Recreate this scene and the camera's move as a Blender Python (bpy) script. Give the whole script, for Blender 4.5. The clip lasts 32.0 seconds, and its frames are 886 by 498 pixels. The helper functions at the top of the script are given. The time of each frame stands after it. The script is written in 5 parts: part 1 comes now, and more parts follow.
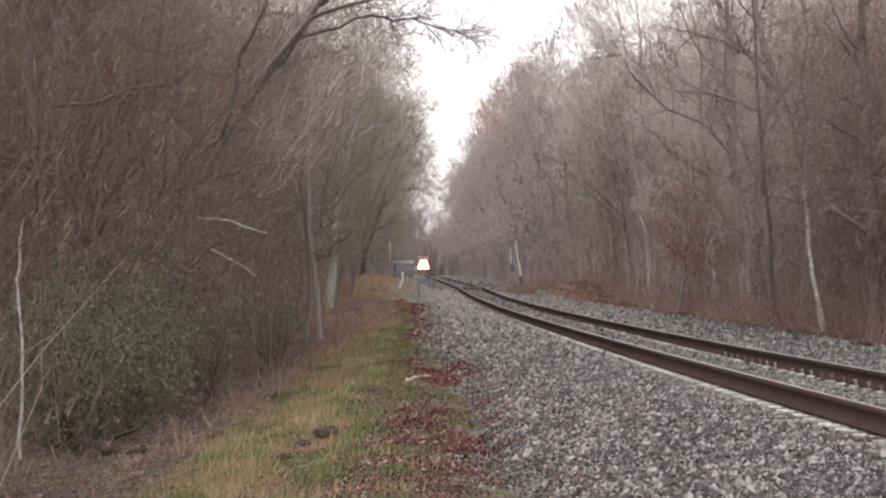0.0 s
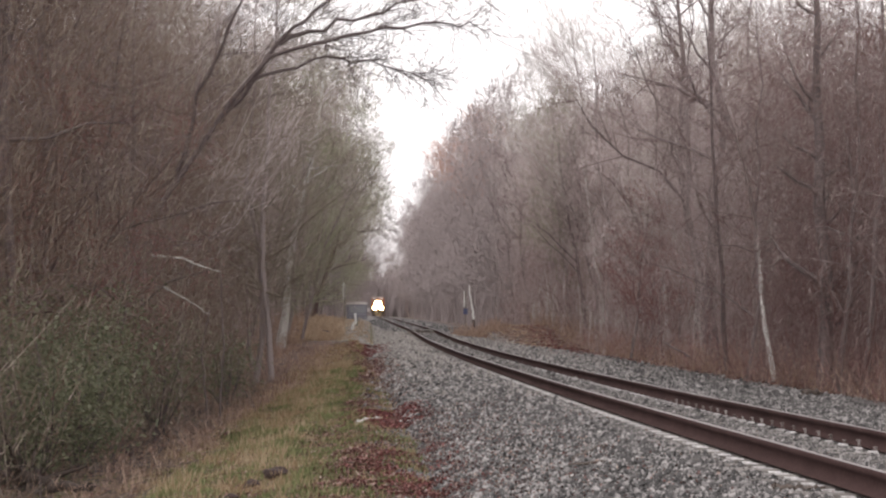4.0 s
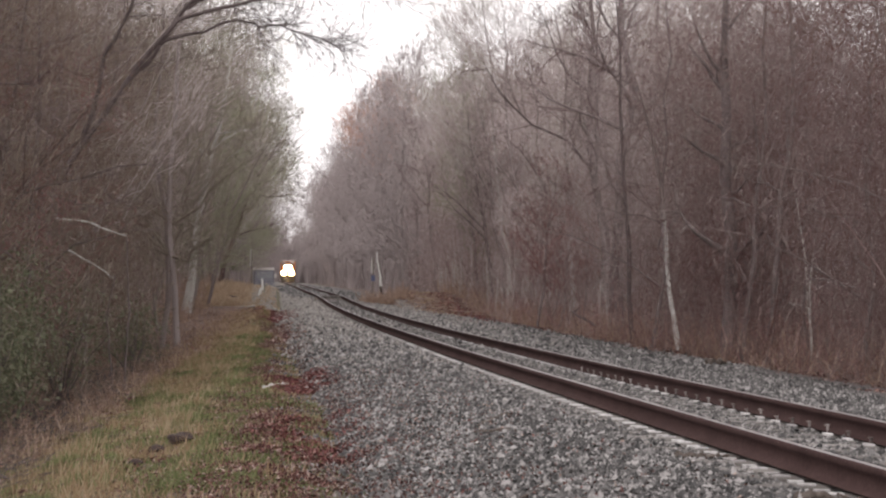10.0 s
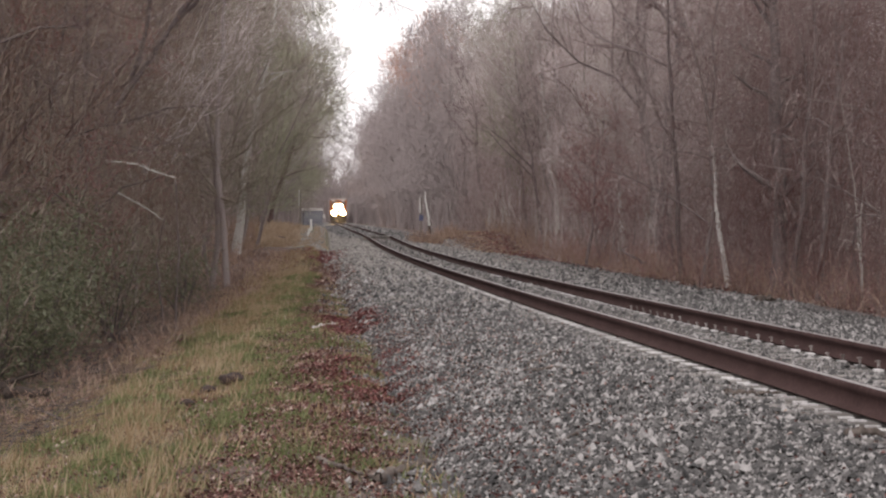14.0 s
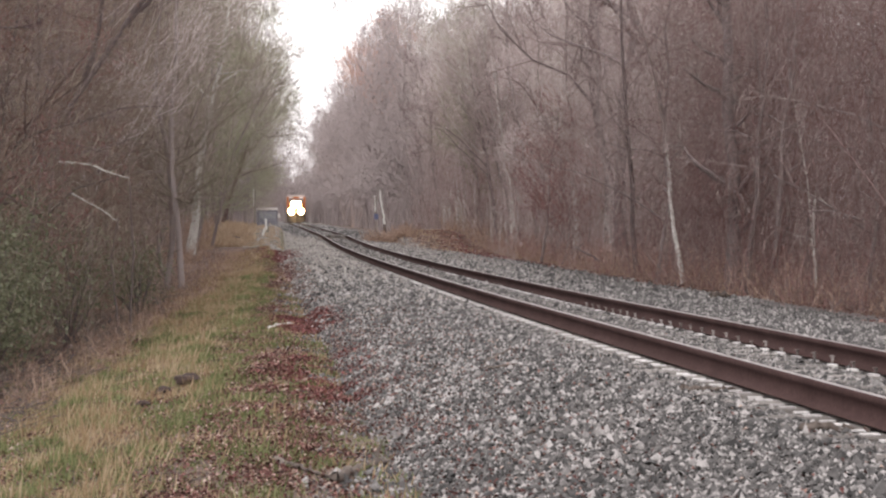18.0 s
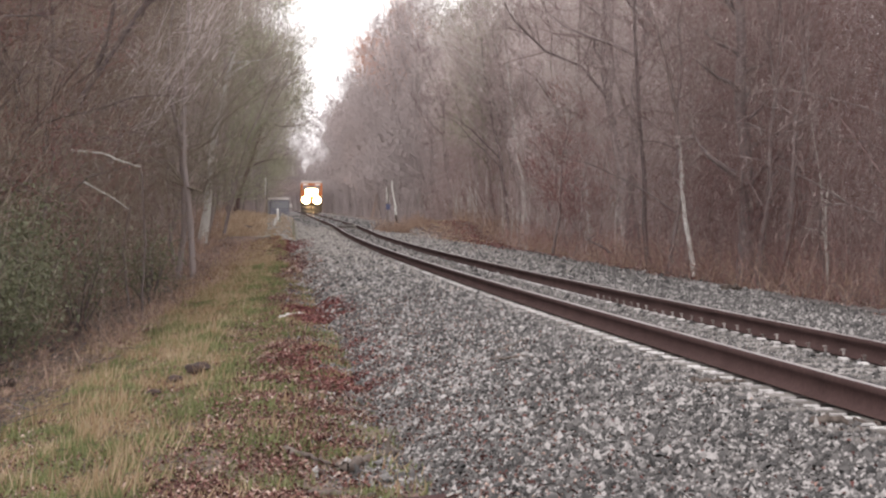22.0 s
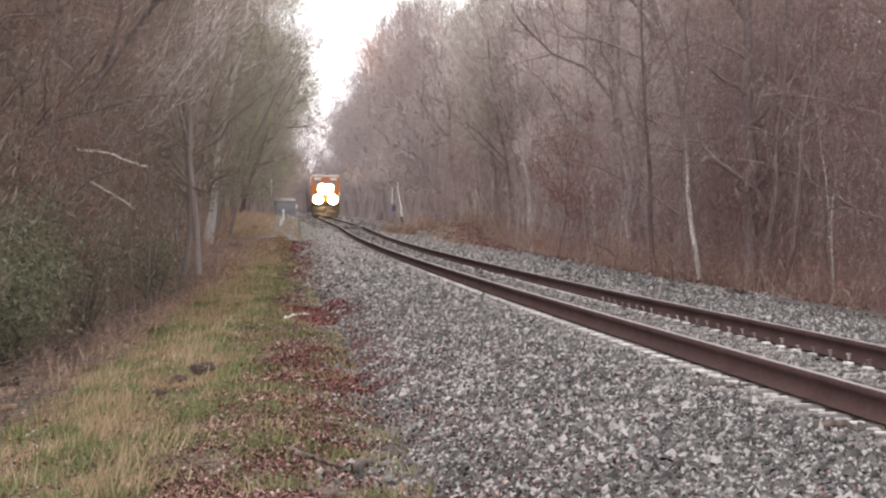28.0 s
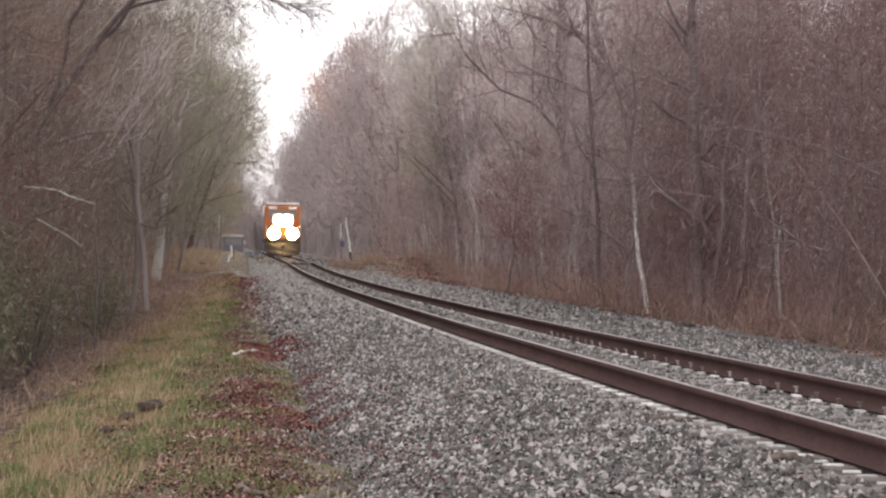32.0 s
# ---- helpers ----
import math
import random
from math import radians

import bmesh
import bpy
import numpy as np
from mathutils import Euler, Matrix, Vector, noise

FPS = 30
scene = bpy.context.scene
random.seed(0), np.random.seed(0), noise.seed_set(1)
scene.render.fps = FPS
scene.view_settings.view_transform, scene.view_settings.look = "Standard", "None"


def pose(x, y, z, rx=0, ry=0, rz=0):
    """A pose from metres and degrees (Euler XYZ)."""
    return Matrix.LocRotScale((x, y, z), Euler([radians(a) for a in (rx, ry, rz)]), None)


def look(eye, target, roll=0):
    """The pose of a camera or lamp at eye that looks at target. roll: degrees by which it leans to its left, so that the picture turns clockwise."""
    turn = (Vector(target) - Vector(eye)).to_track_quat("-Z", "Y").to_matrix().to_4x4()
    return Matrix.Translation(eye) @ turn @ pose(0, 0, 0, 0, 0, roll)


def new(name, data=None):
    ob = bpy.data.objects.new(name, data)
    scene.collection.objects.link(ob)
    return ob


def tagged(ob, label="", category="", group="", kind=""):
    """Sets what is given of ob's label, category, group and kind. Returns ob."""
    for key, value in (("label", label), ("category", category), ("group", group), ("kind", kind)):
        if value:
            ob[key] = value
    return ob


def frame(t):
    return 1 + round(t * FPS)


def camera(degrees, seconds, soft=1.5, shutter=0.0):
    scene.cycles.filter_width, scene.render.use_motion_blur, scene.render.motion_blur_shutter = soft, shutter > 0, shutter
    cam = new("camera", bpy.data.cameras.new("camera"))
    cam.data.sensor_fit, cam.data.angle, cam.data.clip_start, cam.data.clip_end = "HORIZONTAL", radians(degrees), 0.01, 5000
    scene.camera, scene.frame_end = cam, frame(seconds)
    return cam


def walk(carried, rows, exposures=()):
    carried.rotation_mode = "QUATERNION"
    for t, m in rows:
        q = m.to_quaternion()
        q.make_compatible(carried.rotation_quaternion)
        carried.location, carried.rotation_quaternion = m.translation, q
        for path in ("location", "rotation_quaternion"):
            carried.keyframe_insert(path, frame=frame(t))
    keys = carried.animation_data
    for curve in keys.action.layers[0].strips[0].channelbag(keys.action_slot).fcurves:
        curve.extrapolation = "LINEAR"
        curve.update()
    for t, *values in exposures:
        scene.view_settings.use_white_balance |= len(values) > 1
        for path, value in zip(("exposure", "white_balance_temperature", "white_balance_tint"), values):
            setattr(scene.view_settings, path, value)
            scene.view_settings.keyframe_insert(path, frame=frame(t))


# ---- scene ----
CAM_Z = 1.08
cam = camera(25.98, 32.0, soft=2.3)
# seconds, yaw, pitch, roll of a camera held in place by hand
TURNS = [
    (0.0, -1.039, 0.668, 0.282),
    (0.5, -1.698, 0.585, -0.383),
    (1.0, -2.164, 0.115, -0.121),
    (1.5, -1.792, 0.582, -0.213),
    (2.0, -0.807, 0.574, -0.087),
    (2.5, -0.948, 0.919, -0.389),
    (3.0, -1.281, 1.137, -0.366),
    (3.5, -1.689, 1.412, -0.347),
    (4.0, -2.439, 1.937, -0.745),
    (4.5, -3.469, 1.749, -0.955),
    (6.5, -3.805, 0.454, -1.006),
    (7.0, -3.622, 0.596, -1.150),
    (7.5, -3.826, 0.848, -1.269),
    (8.0, -4.096, 1.045, -1.497),
    (8.5, -4.782, 1.152, -1.384),
    (9.0, -5.248, 0.945, -1.612),
    (9.5, -5.479, 0.954, -1.584),
    (10.0, -5.202, 1.001, -1.317),
    (10.5, -4.645, 0.798, -1.267),
    (11.0, -3.799, 0.700, -1.056),
    (11.5, -3.267, 1.180, -0.616),
    (12.0, -3.344, 1.427, -0.430),
    (12.5, -3.301, 0.950, -0.054),
    (13.0, -3.362, 0.473, -0.253),
    (13.5, -3.502, -0.214, -0.508),
    (14.0, -3.760, -0.838, -0.825),
    (14.5, -4.151, -1.208, -0.532),
    (16.5, -4.902, -1.320, -0.501),
    (17.0, -5.159, -1.195, -0.797),
    (17.5, -5.208, -1.058, -0.618),
    (18.0, -5.098, -0.868, -0.418),
    (18.5, -5.087, -0.662, -0.579),
    (19.0, -4.841, -0.760, -0.573),
    (19.5, -4.502, -1.124, -0.630),
    (20.0, -4.708, -1.199, -0.800),
    (20.5, -4.689, -1.152, -0.802),
    (21.0, -4.968, -1.297, -0.886),
    (21.5, -5.037, -1.297, -0.672),
    (22.0, -4.749, -1.148, -0.785),
    (22.5, -4.463, -1.049, -0.679),
    (23.0, -4.288, -0.761, -0.769),
    (23.5, -4.200, -0.575, -0.771),
    (24.0, -4.145, -0.727, -0.925),
    (24.5, -4.260, -0.831, -0.856),
    (25.0, -4.424, -0.949, -1.027),
    (25.5, -4.644, -1.124, -1.241),
    (27.5, -4.815, -1.628, -1.360),
    (28.0, -4.579, -1.097, -1.149),
    (28.5, -4.583, -0.884, -1.082),
    (29.0, -4.577, -0.683, -1.351),
    (29.5, -4.340, -0.345, -1.024),
    (30.0, -4.262, -0.118, -0.910),
    (30.5, -4.728, -0.018, -0.765),
    (31.0, -7.178, -0.690, -0.910),
    (31.5, -6.681, -0.716, -0.583),
    (32.0, -6.117, -0.018, -0.860),
]
walk(cam, [(t, pose(0, 0, CAM_Z, 90 + pitch, roll, yaw)) for t, yaw, pitch, roll in TURNS],
     exposures=[(0.0, 0.37), (4.0, 0.22), (10.0, 0.12), (13.0, 0.12), (14.5, 0.22), (17.0, 0.52), (19.0, 0.58), (24.0, 0.49), (25.0, 0.46), (28.0, 0.62), (29.0, 0.60), (30.0, 0.40), (31.0, 0.34), (32.0, 0.41)])

# ---- light: an overcast afternoon ----
world = bpy.data.worlds.new("world")
scene.world = world
world.use_nodes = True
wn, wl = world.node_tree.nodes, world.node_tree.links
sky = wn.new("ShaderNodeTexSky")
sky.sky_type, sky.sun_disc = "NISHITA", False
sky.sun_elevation, sky.sun_rotation = radians(38), radians(200)
sky.air_density, sky.dust_density, sky.ozone_density = 1.0, 4.0, 0.6
grey = wn.new("ShaderNodeHueSaturation")
grey.inputs["Saturation"].default_value = 0.10
wl.new(sky.outputs["Color"], grey.inputs["Color"])
# the cloud layer: even, slightly warm white over the sky's own gradient
cloud = wn.new("ShaderNodeMix")
cloud.data_type = "RGBA"
cloud.inputs[0].default_value = 0.75
wl.new(grey.outputs["Color"], cloud.inputs[6])
cloud.inputs[7].default_value = (9.7, 9.15, 9.2, 1)
wl.new(cloud.outputs[2], wn["Background"].inputs["Color"])
wn["Background"].inputs["Strength"].default_value = 0.15

sun_data = bpy.data.lights.new("sun", "SUN")
sun_data.energy, sun_data.angle, sun_data.color = 0.5, radians(25), (1.0, 0.96, 0.92)
sun = new("sun", sun_data)
sun.matrix_basis = look((-12, -30, 30), (0, 0, 0))

# ---- materials ----
def material(name, colours, rough=0.85, metal=0.0, scale=6.0, bump=0.25, island=0.0, objvar=0.0, stretch=(1, 1, 1), fine=60.0, trans=0.0, spec=0.5, span=None):
    """Procedural surface: two scales of noise through a colour ramp, with relief; island and objvar vary piece by piece."""
    m = bpy.data.materials.new(name)
    m.use_nodes = True
    n, l = m.node_tree.nodes, m.node_tree.links
    b = n["Principled BSDF"]
    b.inputs["Roughness"].default_value, b.inputs["Metallic"].default_value = rough, metal
    b.inputs["Specular IOR Level"].default_value = spec
    tc, mp = n.new("ShaderNodeTexCoord"), n.new("ShaderNodeMapping")
    mp.inputs["Scale"].default_value = stretch
    l.new(tc.outputs["Object"], mp.inputs["Vector"])
    big, small = n.new("ShaderNodeTexNoise"), n.new("ShaderNodeTexNoise")
    big.inputs["Scale"].default_value, small.inputs["Scale"].default_value = scale, fine
    big.inputs["Detail"].default_value, small.inputs["Detail"].default_value = 4, 5
    l.new(mp.outputs["Vector"], big.inputs["Vector"]), l.new(mp.outputs["Vector"], small.inputs["Vector"])
    mix = n.new("ShaderNodeMath")
    mix.operation = "MULTIPLY_ADD"
    l.new(small.outputs["Fac"], mix.inputs[0])
    mix.inputs[1].default_value = 0.5
    half = n.new("ShaderNodeMath")
    half.operation = "MULTIPLY"
    half.inputs[1].default_value = 0.5
    l.new(big.outputs["Fac"], half.inputs[0])
    l.new(half.outputs[0], mix.inputs[2])
    fac = mix.outputs[0]
    for amount, kind, out in ((island, "ShaderNodeNewGeometry", "Random Per Island"), (objvar, "ShaderNodeObjectInfo", "Random")):
        if amount:
            src, add = n.new(kind), n.new("ShaderNodeMath")
            cen = n.new("ShaderNodeMath")
            cen.operation = "SUBTRACT"
            cen.inputs[1].default_value = 0.5
            l.new(src.outputs[out], cen.inputs[0])
            add.operation = "MULTIPLY_ADD"
            l.new(cen.outputs[0], add.inputs[0])
            add.inputs[1].default_value = amount
            l.new(fac, add.inputs[2])
            fac = add.outputs[0]
    ramp = n.new("ShaderNodeValToRGB")
    els = ramp.color_ramp.elements
    lo, hi = (0.28, 0.72) if not island else (0.1, 0.9)
    lo, hi = span or (lo, hi)
    while len(els) < len(colours):
        els.new(0.5)
    for i, c in enumerate(colours):
        els[i].position = lo + (hi - lo) * i / max(1, len(colours) - 1)
        els[i].color = (*c, 1)
    l.new(fac, ramp.inputs["Fac"])
    l.new(ramp.outputs["Color"], b.inputs["Base Color"])
    if bump:
        bp = n.new("ShaderNodeBump")
        bp.inputs["Strength"].default_value, bp.inputs["Distance"].default_value = bump, 0.02
        l.new(mix.outputs[0], bp.inputs["Height"])
        l.new(bp.outputs["Normal"], b.inputs["Normal"])
    if trans:
        tl, mx, out = n.new("ShaderNodeBsdfTranslucent"), n.new("ShaderNodeMixShader"), n["Material Output"]
        l.new(ramp.outputs["Color"], tl.inputs["Color"])
        mx.inputs[0].default_value = trans
        l.new(b.outputs[0], mx.inputs[1]), l.new(tl.outputs[0], mx.inputs[2])
        l.new(mx.outputs[0], out.inputs["Surface"])
    return m


def glowing(name, colour, strength):
    m = bpy.data.materials.new(name)
    m.use_nodes = True
    b = m.node_tree.nodes["Principled BSDF"]
    b.inputs["Base Color"].default_value = (*colour, 1)
    b.inputs["Emission Color"].default_value, b.inputs["Emission Strength"].default_value = (*colour, 1), strength
    return m


M_BARK = material("bark", [(0.08, 0.058, 0.057), (0.13, 0.1, 0.098), (0.2, 0.163, 0.16)], scale=1.2, fine=18, bump=0.6, stretch=(6, 6, 1), objvar=0.35)
M_MIDBARK = material("grey_brown_bark", [(0.1, 0.075, 0.073), (0.15, 0.118, 0.115), (0.215, 0.176, 0.172)], scale=1.2, fine=18, bump=0.5, stretch=(6, 6, 1), objvar=0.4)
# grey bark with distance haze put into it, paler than the near barks
M_HAZYBARK = material("hazy_grey_bark", [(0.16, 0.125, 0.122), (0.215, 0.175, 0.17), (0.29, 0.245, 0.238)], scale=1.2, fine=18, bump=0.5, stretch=(6, 6, 1), objvar=0.4)
M_TWIG = material("twig", [(0.15, 0.1, 0.097), (0.21, 0.155, 0.15), (0.23, 0.19, 0.175), (0.32, 0.26, 0.25)], scale=0.3, fine=7, bump=0, objvar=0.8, trans=0.35, spec=0.2)
M_OLIVETWIG = material("olive_brown_twig", [(0.15, 0.105, 0.088), (0.21, 0.165, 0.137), (0.24, 0.207, 0.165), (0.32, 0.272, 0.235)], scale=0.3, fine=7, bump=0, objvar=0.8, trans=0.35, spec=0.2)
# grey twigs lightened to carry the haze over mid-distance crowns
M_HAZYTWIG = material("hazy_grey_twig", [(0.4, 0.365, 0.335), (0.49, 0.457, 0.422), (0.57, 0.535, 0.5)], scale=0.3, fine=3, bump=0, objvar=0.8, trans=0.35, spec=0.2)
# greener and paler than the olive twigs of nearer trees
M_GREENTWIG = material("pale_green_twig", [(0.28, 0.275, 0.195), (0.37, 0.365, 0.265), (0.46, 0.45, 0.345)], scale=0.3, fine=3, bump=0, objvar=0.8, trans=0.38, spec=0.2)
M_PALEBARK = material("pale_bark", [(0.3, 0.28, 0.26), (0.48, 0.46, 0.43), (0.62, 0.6, 0.56)], scale=2, fine=14, bump=0.4, stretch=(3, 3, 1))
def birch_bark():
    m = material("birch_bark", [(0.38, 0.36, 0.345), (0.6, 0.58, 0.56), (0.78, 0.76, 0.73)], scale=2, fine=14, bump=0.4, stretch=(3, 3, 1))
    n, l = m.node_tree.nodes, m.node_tree.links
    b = n["Principled BSDF"]
    tc, sep, rng, mix = n.new("ShaderNodeTexCoord"), n.new("ShaderNodeSeparateXYZ"), n.new("ShaderNodeMapRange"), n.new("ShaderNodeMix")
    l.new(tc.outputs["Object"], sep.inputs[0]), l.new(sep.outputs["Z"], rng.inputs["Value"])
    rng.inputs["From Min"].default_value, rng.inputs["From Max"].default_value = 2.6, 4.4
    mix.data_type = "RGBA"
    l.new(rng.outputs[0], mix.inputs[0])
    l.new(b.inputs["Base Color"].links[0].from_socket, mix.inputs[6])
    mix.inputs[7].default_value = (0.16, 0.125, 0.115, 1)
    l.new(mix.outputs[2], b.inputs["Base Color"])
    return m


M_BIRCH = birch_bark()
M_REDTWIG = material("red_brown_leaf_twig", [(0.19, 0.088, 0.083), (0.27, 0.14, 0.13), (0.36, 0.215, 0.198)], scale=0.8, fine=9, bump=0, objvar=0.2, trans=0.4)
M_OAK = material("rust_brown_oak_leaf", [(0.3, 0.15, 0.11), (0.41, 0.225, 0.17), (0.52, 0.32, 0.25)], scale=0.8, fine=9, bump=0, objvar=0.2, trans=0.4)
M_BRUSH = material("brush", [(0.15, 0.078, 0.075), (0.23, 0.15, 0.145), (0.27, 0.22, 0.2), (0.4, 0.325, 0.315)], scale=0.16, fine=1.3, bump=0, island=0.3, trans=0.4, spec=0.2, span=(0.3, 0.68))
M_OLIVEBRUSH = material("olive_brown_brush", [(0.165, 0.1, 0.082), (0.24, 0.178, 0.147), (0.28, 0.24, 0.192), (0.41, 0.352, 0.302)], scale=0.16, fine=1.3, bump=0, island=0.3, trans=0.4, spec=0.2, span=(0.3, 0.68))
# reddish twigs of the same crowns, with the haze mixed into their colour
M_HAZYMIDTWIG = material("hazy_red_grey_twig", [(0.37, 0.305, 0.296), (0.47, 0.4, 0.39), (0.57, 0.5, 0.485)], scale=0.3, fine=5, bump=0, objvar=0.8, trans=0.38, spec=0.2)
# brush colour bleached to give the mid-distance thickets their haze
M_HAZYMIDBRUSH = material("hazy_red_grey_brush", [(0.34, 0.255, 0.25), (0.445, 0.365, 0.355), (0.55, 0.475, 0.465)], scale=0.13, fine=1.3, bump=0, island=0.3, trans=0.4, spec=0.2, span=(0.3, 0.7))
M_BRIAR = material("briar", [(0.23, 0.148, 0.115), (0.37, 0.258, 0.2), (0.53, 0.4, 0.325)], scale=0.5, fine=5, bump=0, island=0.5, trans=0.4, span=(0.25, 0.75))
M_REDBRUSH = material("red_brown_brush", [(0.23, 0.125, 0.117), (0.345, 0.21, 0.195), (0.47, 0.32, 0.295)], scale=0.5, fine=5, bump=0, island=0.5, trans=0.4, span=(0.25, 0.75))
# no mist is drawn: far trees carry the haze in this pale grey
M_HAZYBRUSH = material("hazy_grey_brush", [(0.265, 0.222, 0.22), (0.335, 0.288, 0.284), (0.415, 0.363, 0.358)], scale=0.1, fine=3, bump=0, island=0.4, trans=0.4, spec=0.2)
M_CLOD = material("dark_earth", [(0.02, 0.012, 0.009), (0.035, 0.02, 0.016), (0.06, 0.036, 0.03)], scale=6, fine=40, bump=0.8)
M_GREEN = material("evergreen_leaf", [(0.088, 0.092, 0.055), (0.155, 0.164, 0.1), (0.24, 0.248, 0.165)], rough=0.6, scale=2, fine=12, bump=0, island=0.6, trans=0.4)
M_STONE = material("ballast_stone", [(0.015, 0.0138, 0.0135), (0.052, 0.048, 0.0465), (0.108, 0.1, 0.0975), (0.33, 0.31, 0.302)], rough=0.62, scale=1.2, fine=45, bump=0.4, island=0.95, spec=0.5)
M_DUST = material("pale_stone_dust", [(0.16, 0.145, 0.133), (0.28, 0.257, 0.238), (0.42, 0.39, 0.365)], rough=0.9, scale=1.0, fine=30, bump=0.3, island=0.6)
M_BED = material("ballast_fines", [(0.022, 0.019, 0.018), (0.075, 0.066, 0.063), (0.16, 0.145, 0.14)], rough=0.65, scale=1.2, fine=28, bump=1.0)
M_RAIL = material("rusty_rail", [(0.038, 0.021, 0.02), (0.06, 0.035, 0.033), (0.085, 0.051, 0.049)], rough=0.9, metal=0.0, scale=2, fine=30, bump=0.15, spec=0.12)
M_HEAD = material("worn_steel", [(0.26, 0.235, 0.23), (0.38, 0.355, 0.35), (0.5, 0.475, 0.47)], rough=0.34, metal=0.8, scale=3, fine=40, bump=0.02, stretch=(1, 0.05, 1))
M_TIE = material("weathered_tie", [(0.07, 0.06, 0.055), (0.14, 0.125, 0.116), (0.25, 0.23, 0.215)], scale=2, fine=16, bump=0.8, stretch=(0.4, 5, 5), objvar=0.3)
M_PLATE = material("tie_plate_steel", [(0.32, 0.3, 0.295), (0.52, 0.5, 0.495), (0.7, 0.68, 0.675)], rough=0.6, metal=0.1, scale=6, fine=50, objvar=0.5)
M_SPIKE = material("spike_steel", [(0.1, 0.08, 0.075), (0.2, 0.17, 0.16), (0.33, 0.3, 0.29)], rough=0.7, metal=0.1, scale=6, fine=50, objvar=0.5)
M_STRAW = material("dry_grass", [(0.235, 0.155, 0.09), (0.385, 0.285, 0.18), (0.53, 0.43, 0.305)], scale=0.5, fine=4, bump=0, island=0.6, trans=0.5)
M_TAN = material("tan_grass", [(0.34, 0.245, 0.165), (0.49, 0.375, 0.27), (0.64, 0.53, 0.41)], scale=0.5, fine=4, bump=0, island=0.5, trans=0.5)
M_GRASS = material("green_grass", [(0.085, 0.1, 0.042), (0.175, 0.2, 0.085), (0.31, 0.325, 0.17)], scale=0.6, fine=4, bump=0, island=0.6, trans=0.5)
M_LEAF = material("fallen_leaf", [(0.055, 0.024, 0.022), (0.1, 0.041, 0.037), (0.15, 0.066, 0.058), (0.22, 0.115, 0.099), (0.42, 0.325, 0.28)], rough=0.8, scale=2, fine=20, bump=0, island=0.9, spec=0.2)
M_REDLEAF = material("deep_red_leaf", [(0.08, 0.024, 0.024), (0.135, 0.042, 0.041), (0.19, 0.067, 0.064), (0.27, 0.125, 0.115)], rough=0.8, scale=2, fine=20, bump=0, island=0.9, spec=0.2)
M_WOOD = material("dead_wood", [(0.045, 0.036, 0.032), (0.1, 0.08, 0.07), (0.2, 0.17, 0.15)], scale=3, fine=25, bump=0.7, stretch=(1, 1, 1), spec=0.2)
M_WETWOOD = material("dark_wet_wood", [(0.02, 0.014, 0.011), (0.045, 0.032, 0.027), (0.095, 0.072, 0.06)], scale=3, fine=25, bump=0.7, spec=0.3)
M_WHITE = material("white_paint", [(0.6, 0.6, 0.58), (0.75, 0.75, 0.73), (0.82, 0.82, 0.8)], rough=0.5, scale=4, fine=30, bump=0.05)
M_STEELPOST = material("dull_post", [(0.12, 0.1, 0.09), (0.2, 0.17, 0.15), (0.28, 0.24, 0.22)], rough=0.6, scale=4, fine=30)
M_BLUE = material("blue_sign_paint", [(0.07, 0.08, 0.15), (0.09, 0.1, 0.19), (0.11, 0.13, 0.24)], rough=0.45, bump=0.03)
M_ORANGE = material("orange_loco_paint", [(0.42, 0.12, 0.03), (0.5, 0.15, 0.04), (0.56, 0.19, 0.06)], rough=0.45, scale=0.8, fine=15, bump=0.05)
M_BLACK = material("sooty_black", [(0.015, 0.014, 0.013), (0.03, 0.028, 0.026), (0.06, 0.055, 0.05)], rough=0.6, scale=2, fine=25, bump=0.1)
M_ROOF = material("pale_roof_paint", [(0.45, 0.4, 0.38), (0.6, 0.55, 0.52), (0.7, 0.66, 0.63)], rough=0.5, scale=1, fine=14, bump=0.05)
M_GLASS = material("dark_glass", [(0.01, 0.012, 0.014), (0.02, 0.022, 0.025)], rough=0.08, bump=0)
M_CAR = material("blue_grey_van_paint", [(0.12, 0.115, 0.135), (0.15, 0.142, 0.165)], rough=0.6, metal=0.0, scale=1, fine=10, bump=0)
M_BIRD = material("black_feather", [(0.012, 0.012, 0.013), (0.025, 0.025, 0.027), (0.04, 0.04, 0.042)], rough=0.6, scale=20, fine=90, bump=0.1)
M_LAMP = glowing("lit_lamp", (1.0, 0.6, 0.24), 70.0)
M_CARGLASS = material("grey_glass", [(0.2, 0.2, 0.215), (0.25, 0.25, 0.265)], rough=0.25, bump=0)

# ---- plan ----
def along(y, *knots):
    """Smooth value along the line between knots (y, value)."""
    ys = np.array([k[0] for k in knots], float)
    vs = np.array([k[1] for k in knots], float)
    y = np.asarray(y, float)
    i = np.clip(np.searchsorted(ys, y) - 1, 0, len(ys) - 2)
    s = np.clip((y - ys[i]) / (ys[i + 1] - ys[i]), 0, 1)
    slope = np.gradient(vs, ys)
    h = ys[i + 1] - ys[i]
    return ((2 * s ** 3 - 3 * s ** 2 + 1) * vs[i] + (s ** 3 - 2 * s ** 2 + s) * h * slope[i]
            + (-2 * s ** 3 + 3 * s ** 2) * vs[i + 1] + (s ** 3 - s ** 2) * h * slope[i + 1])


def rail_z(y):
    return along(y, (-60, 0.05), (8, 0.02), (16, 0.0), (30, -0.08), (50, -0.15), (75, -0.16), (98, -0.08), (112, 0.04), (124, 0.11), (145, 0.15), (170, 0.19), (240, 0.3), (310, 0.36), (520, 0.4), (1200, 0.4))


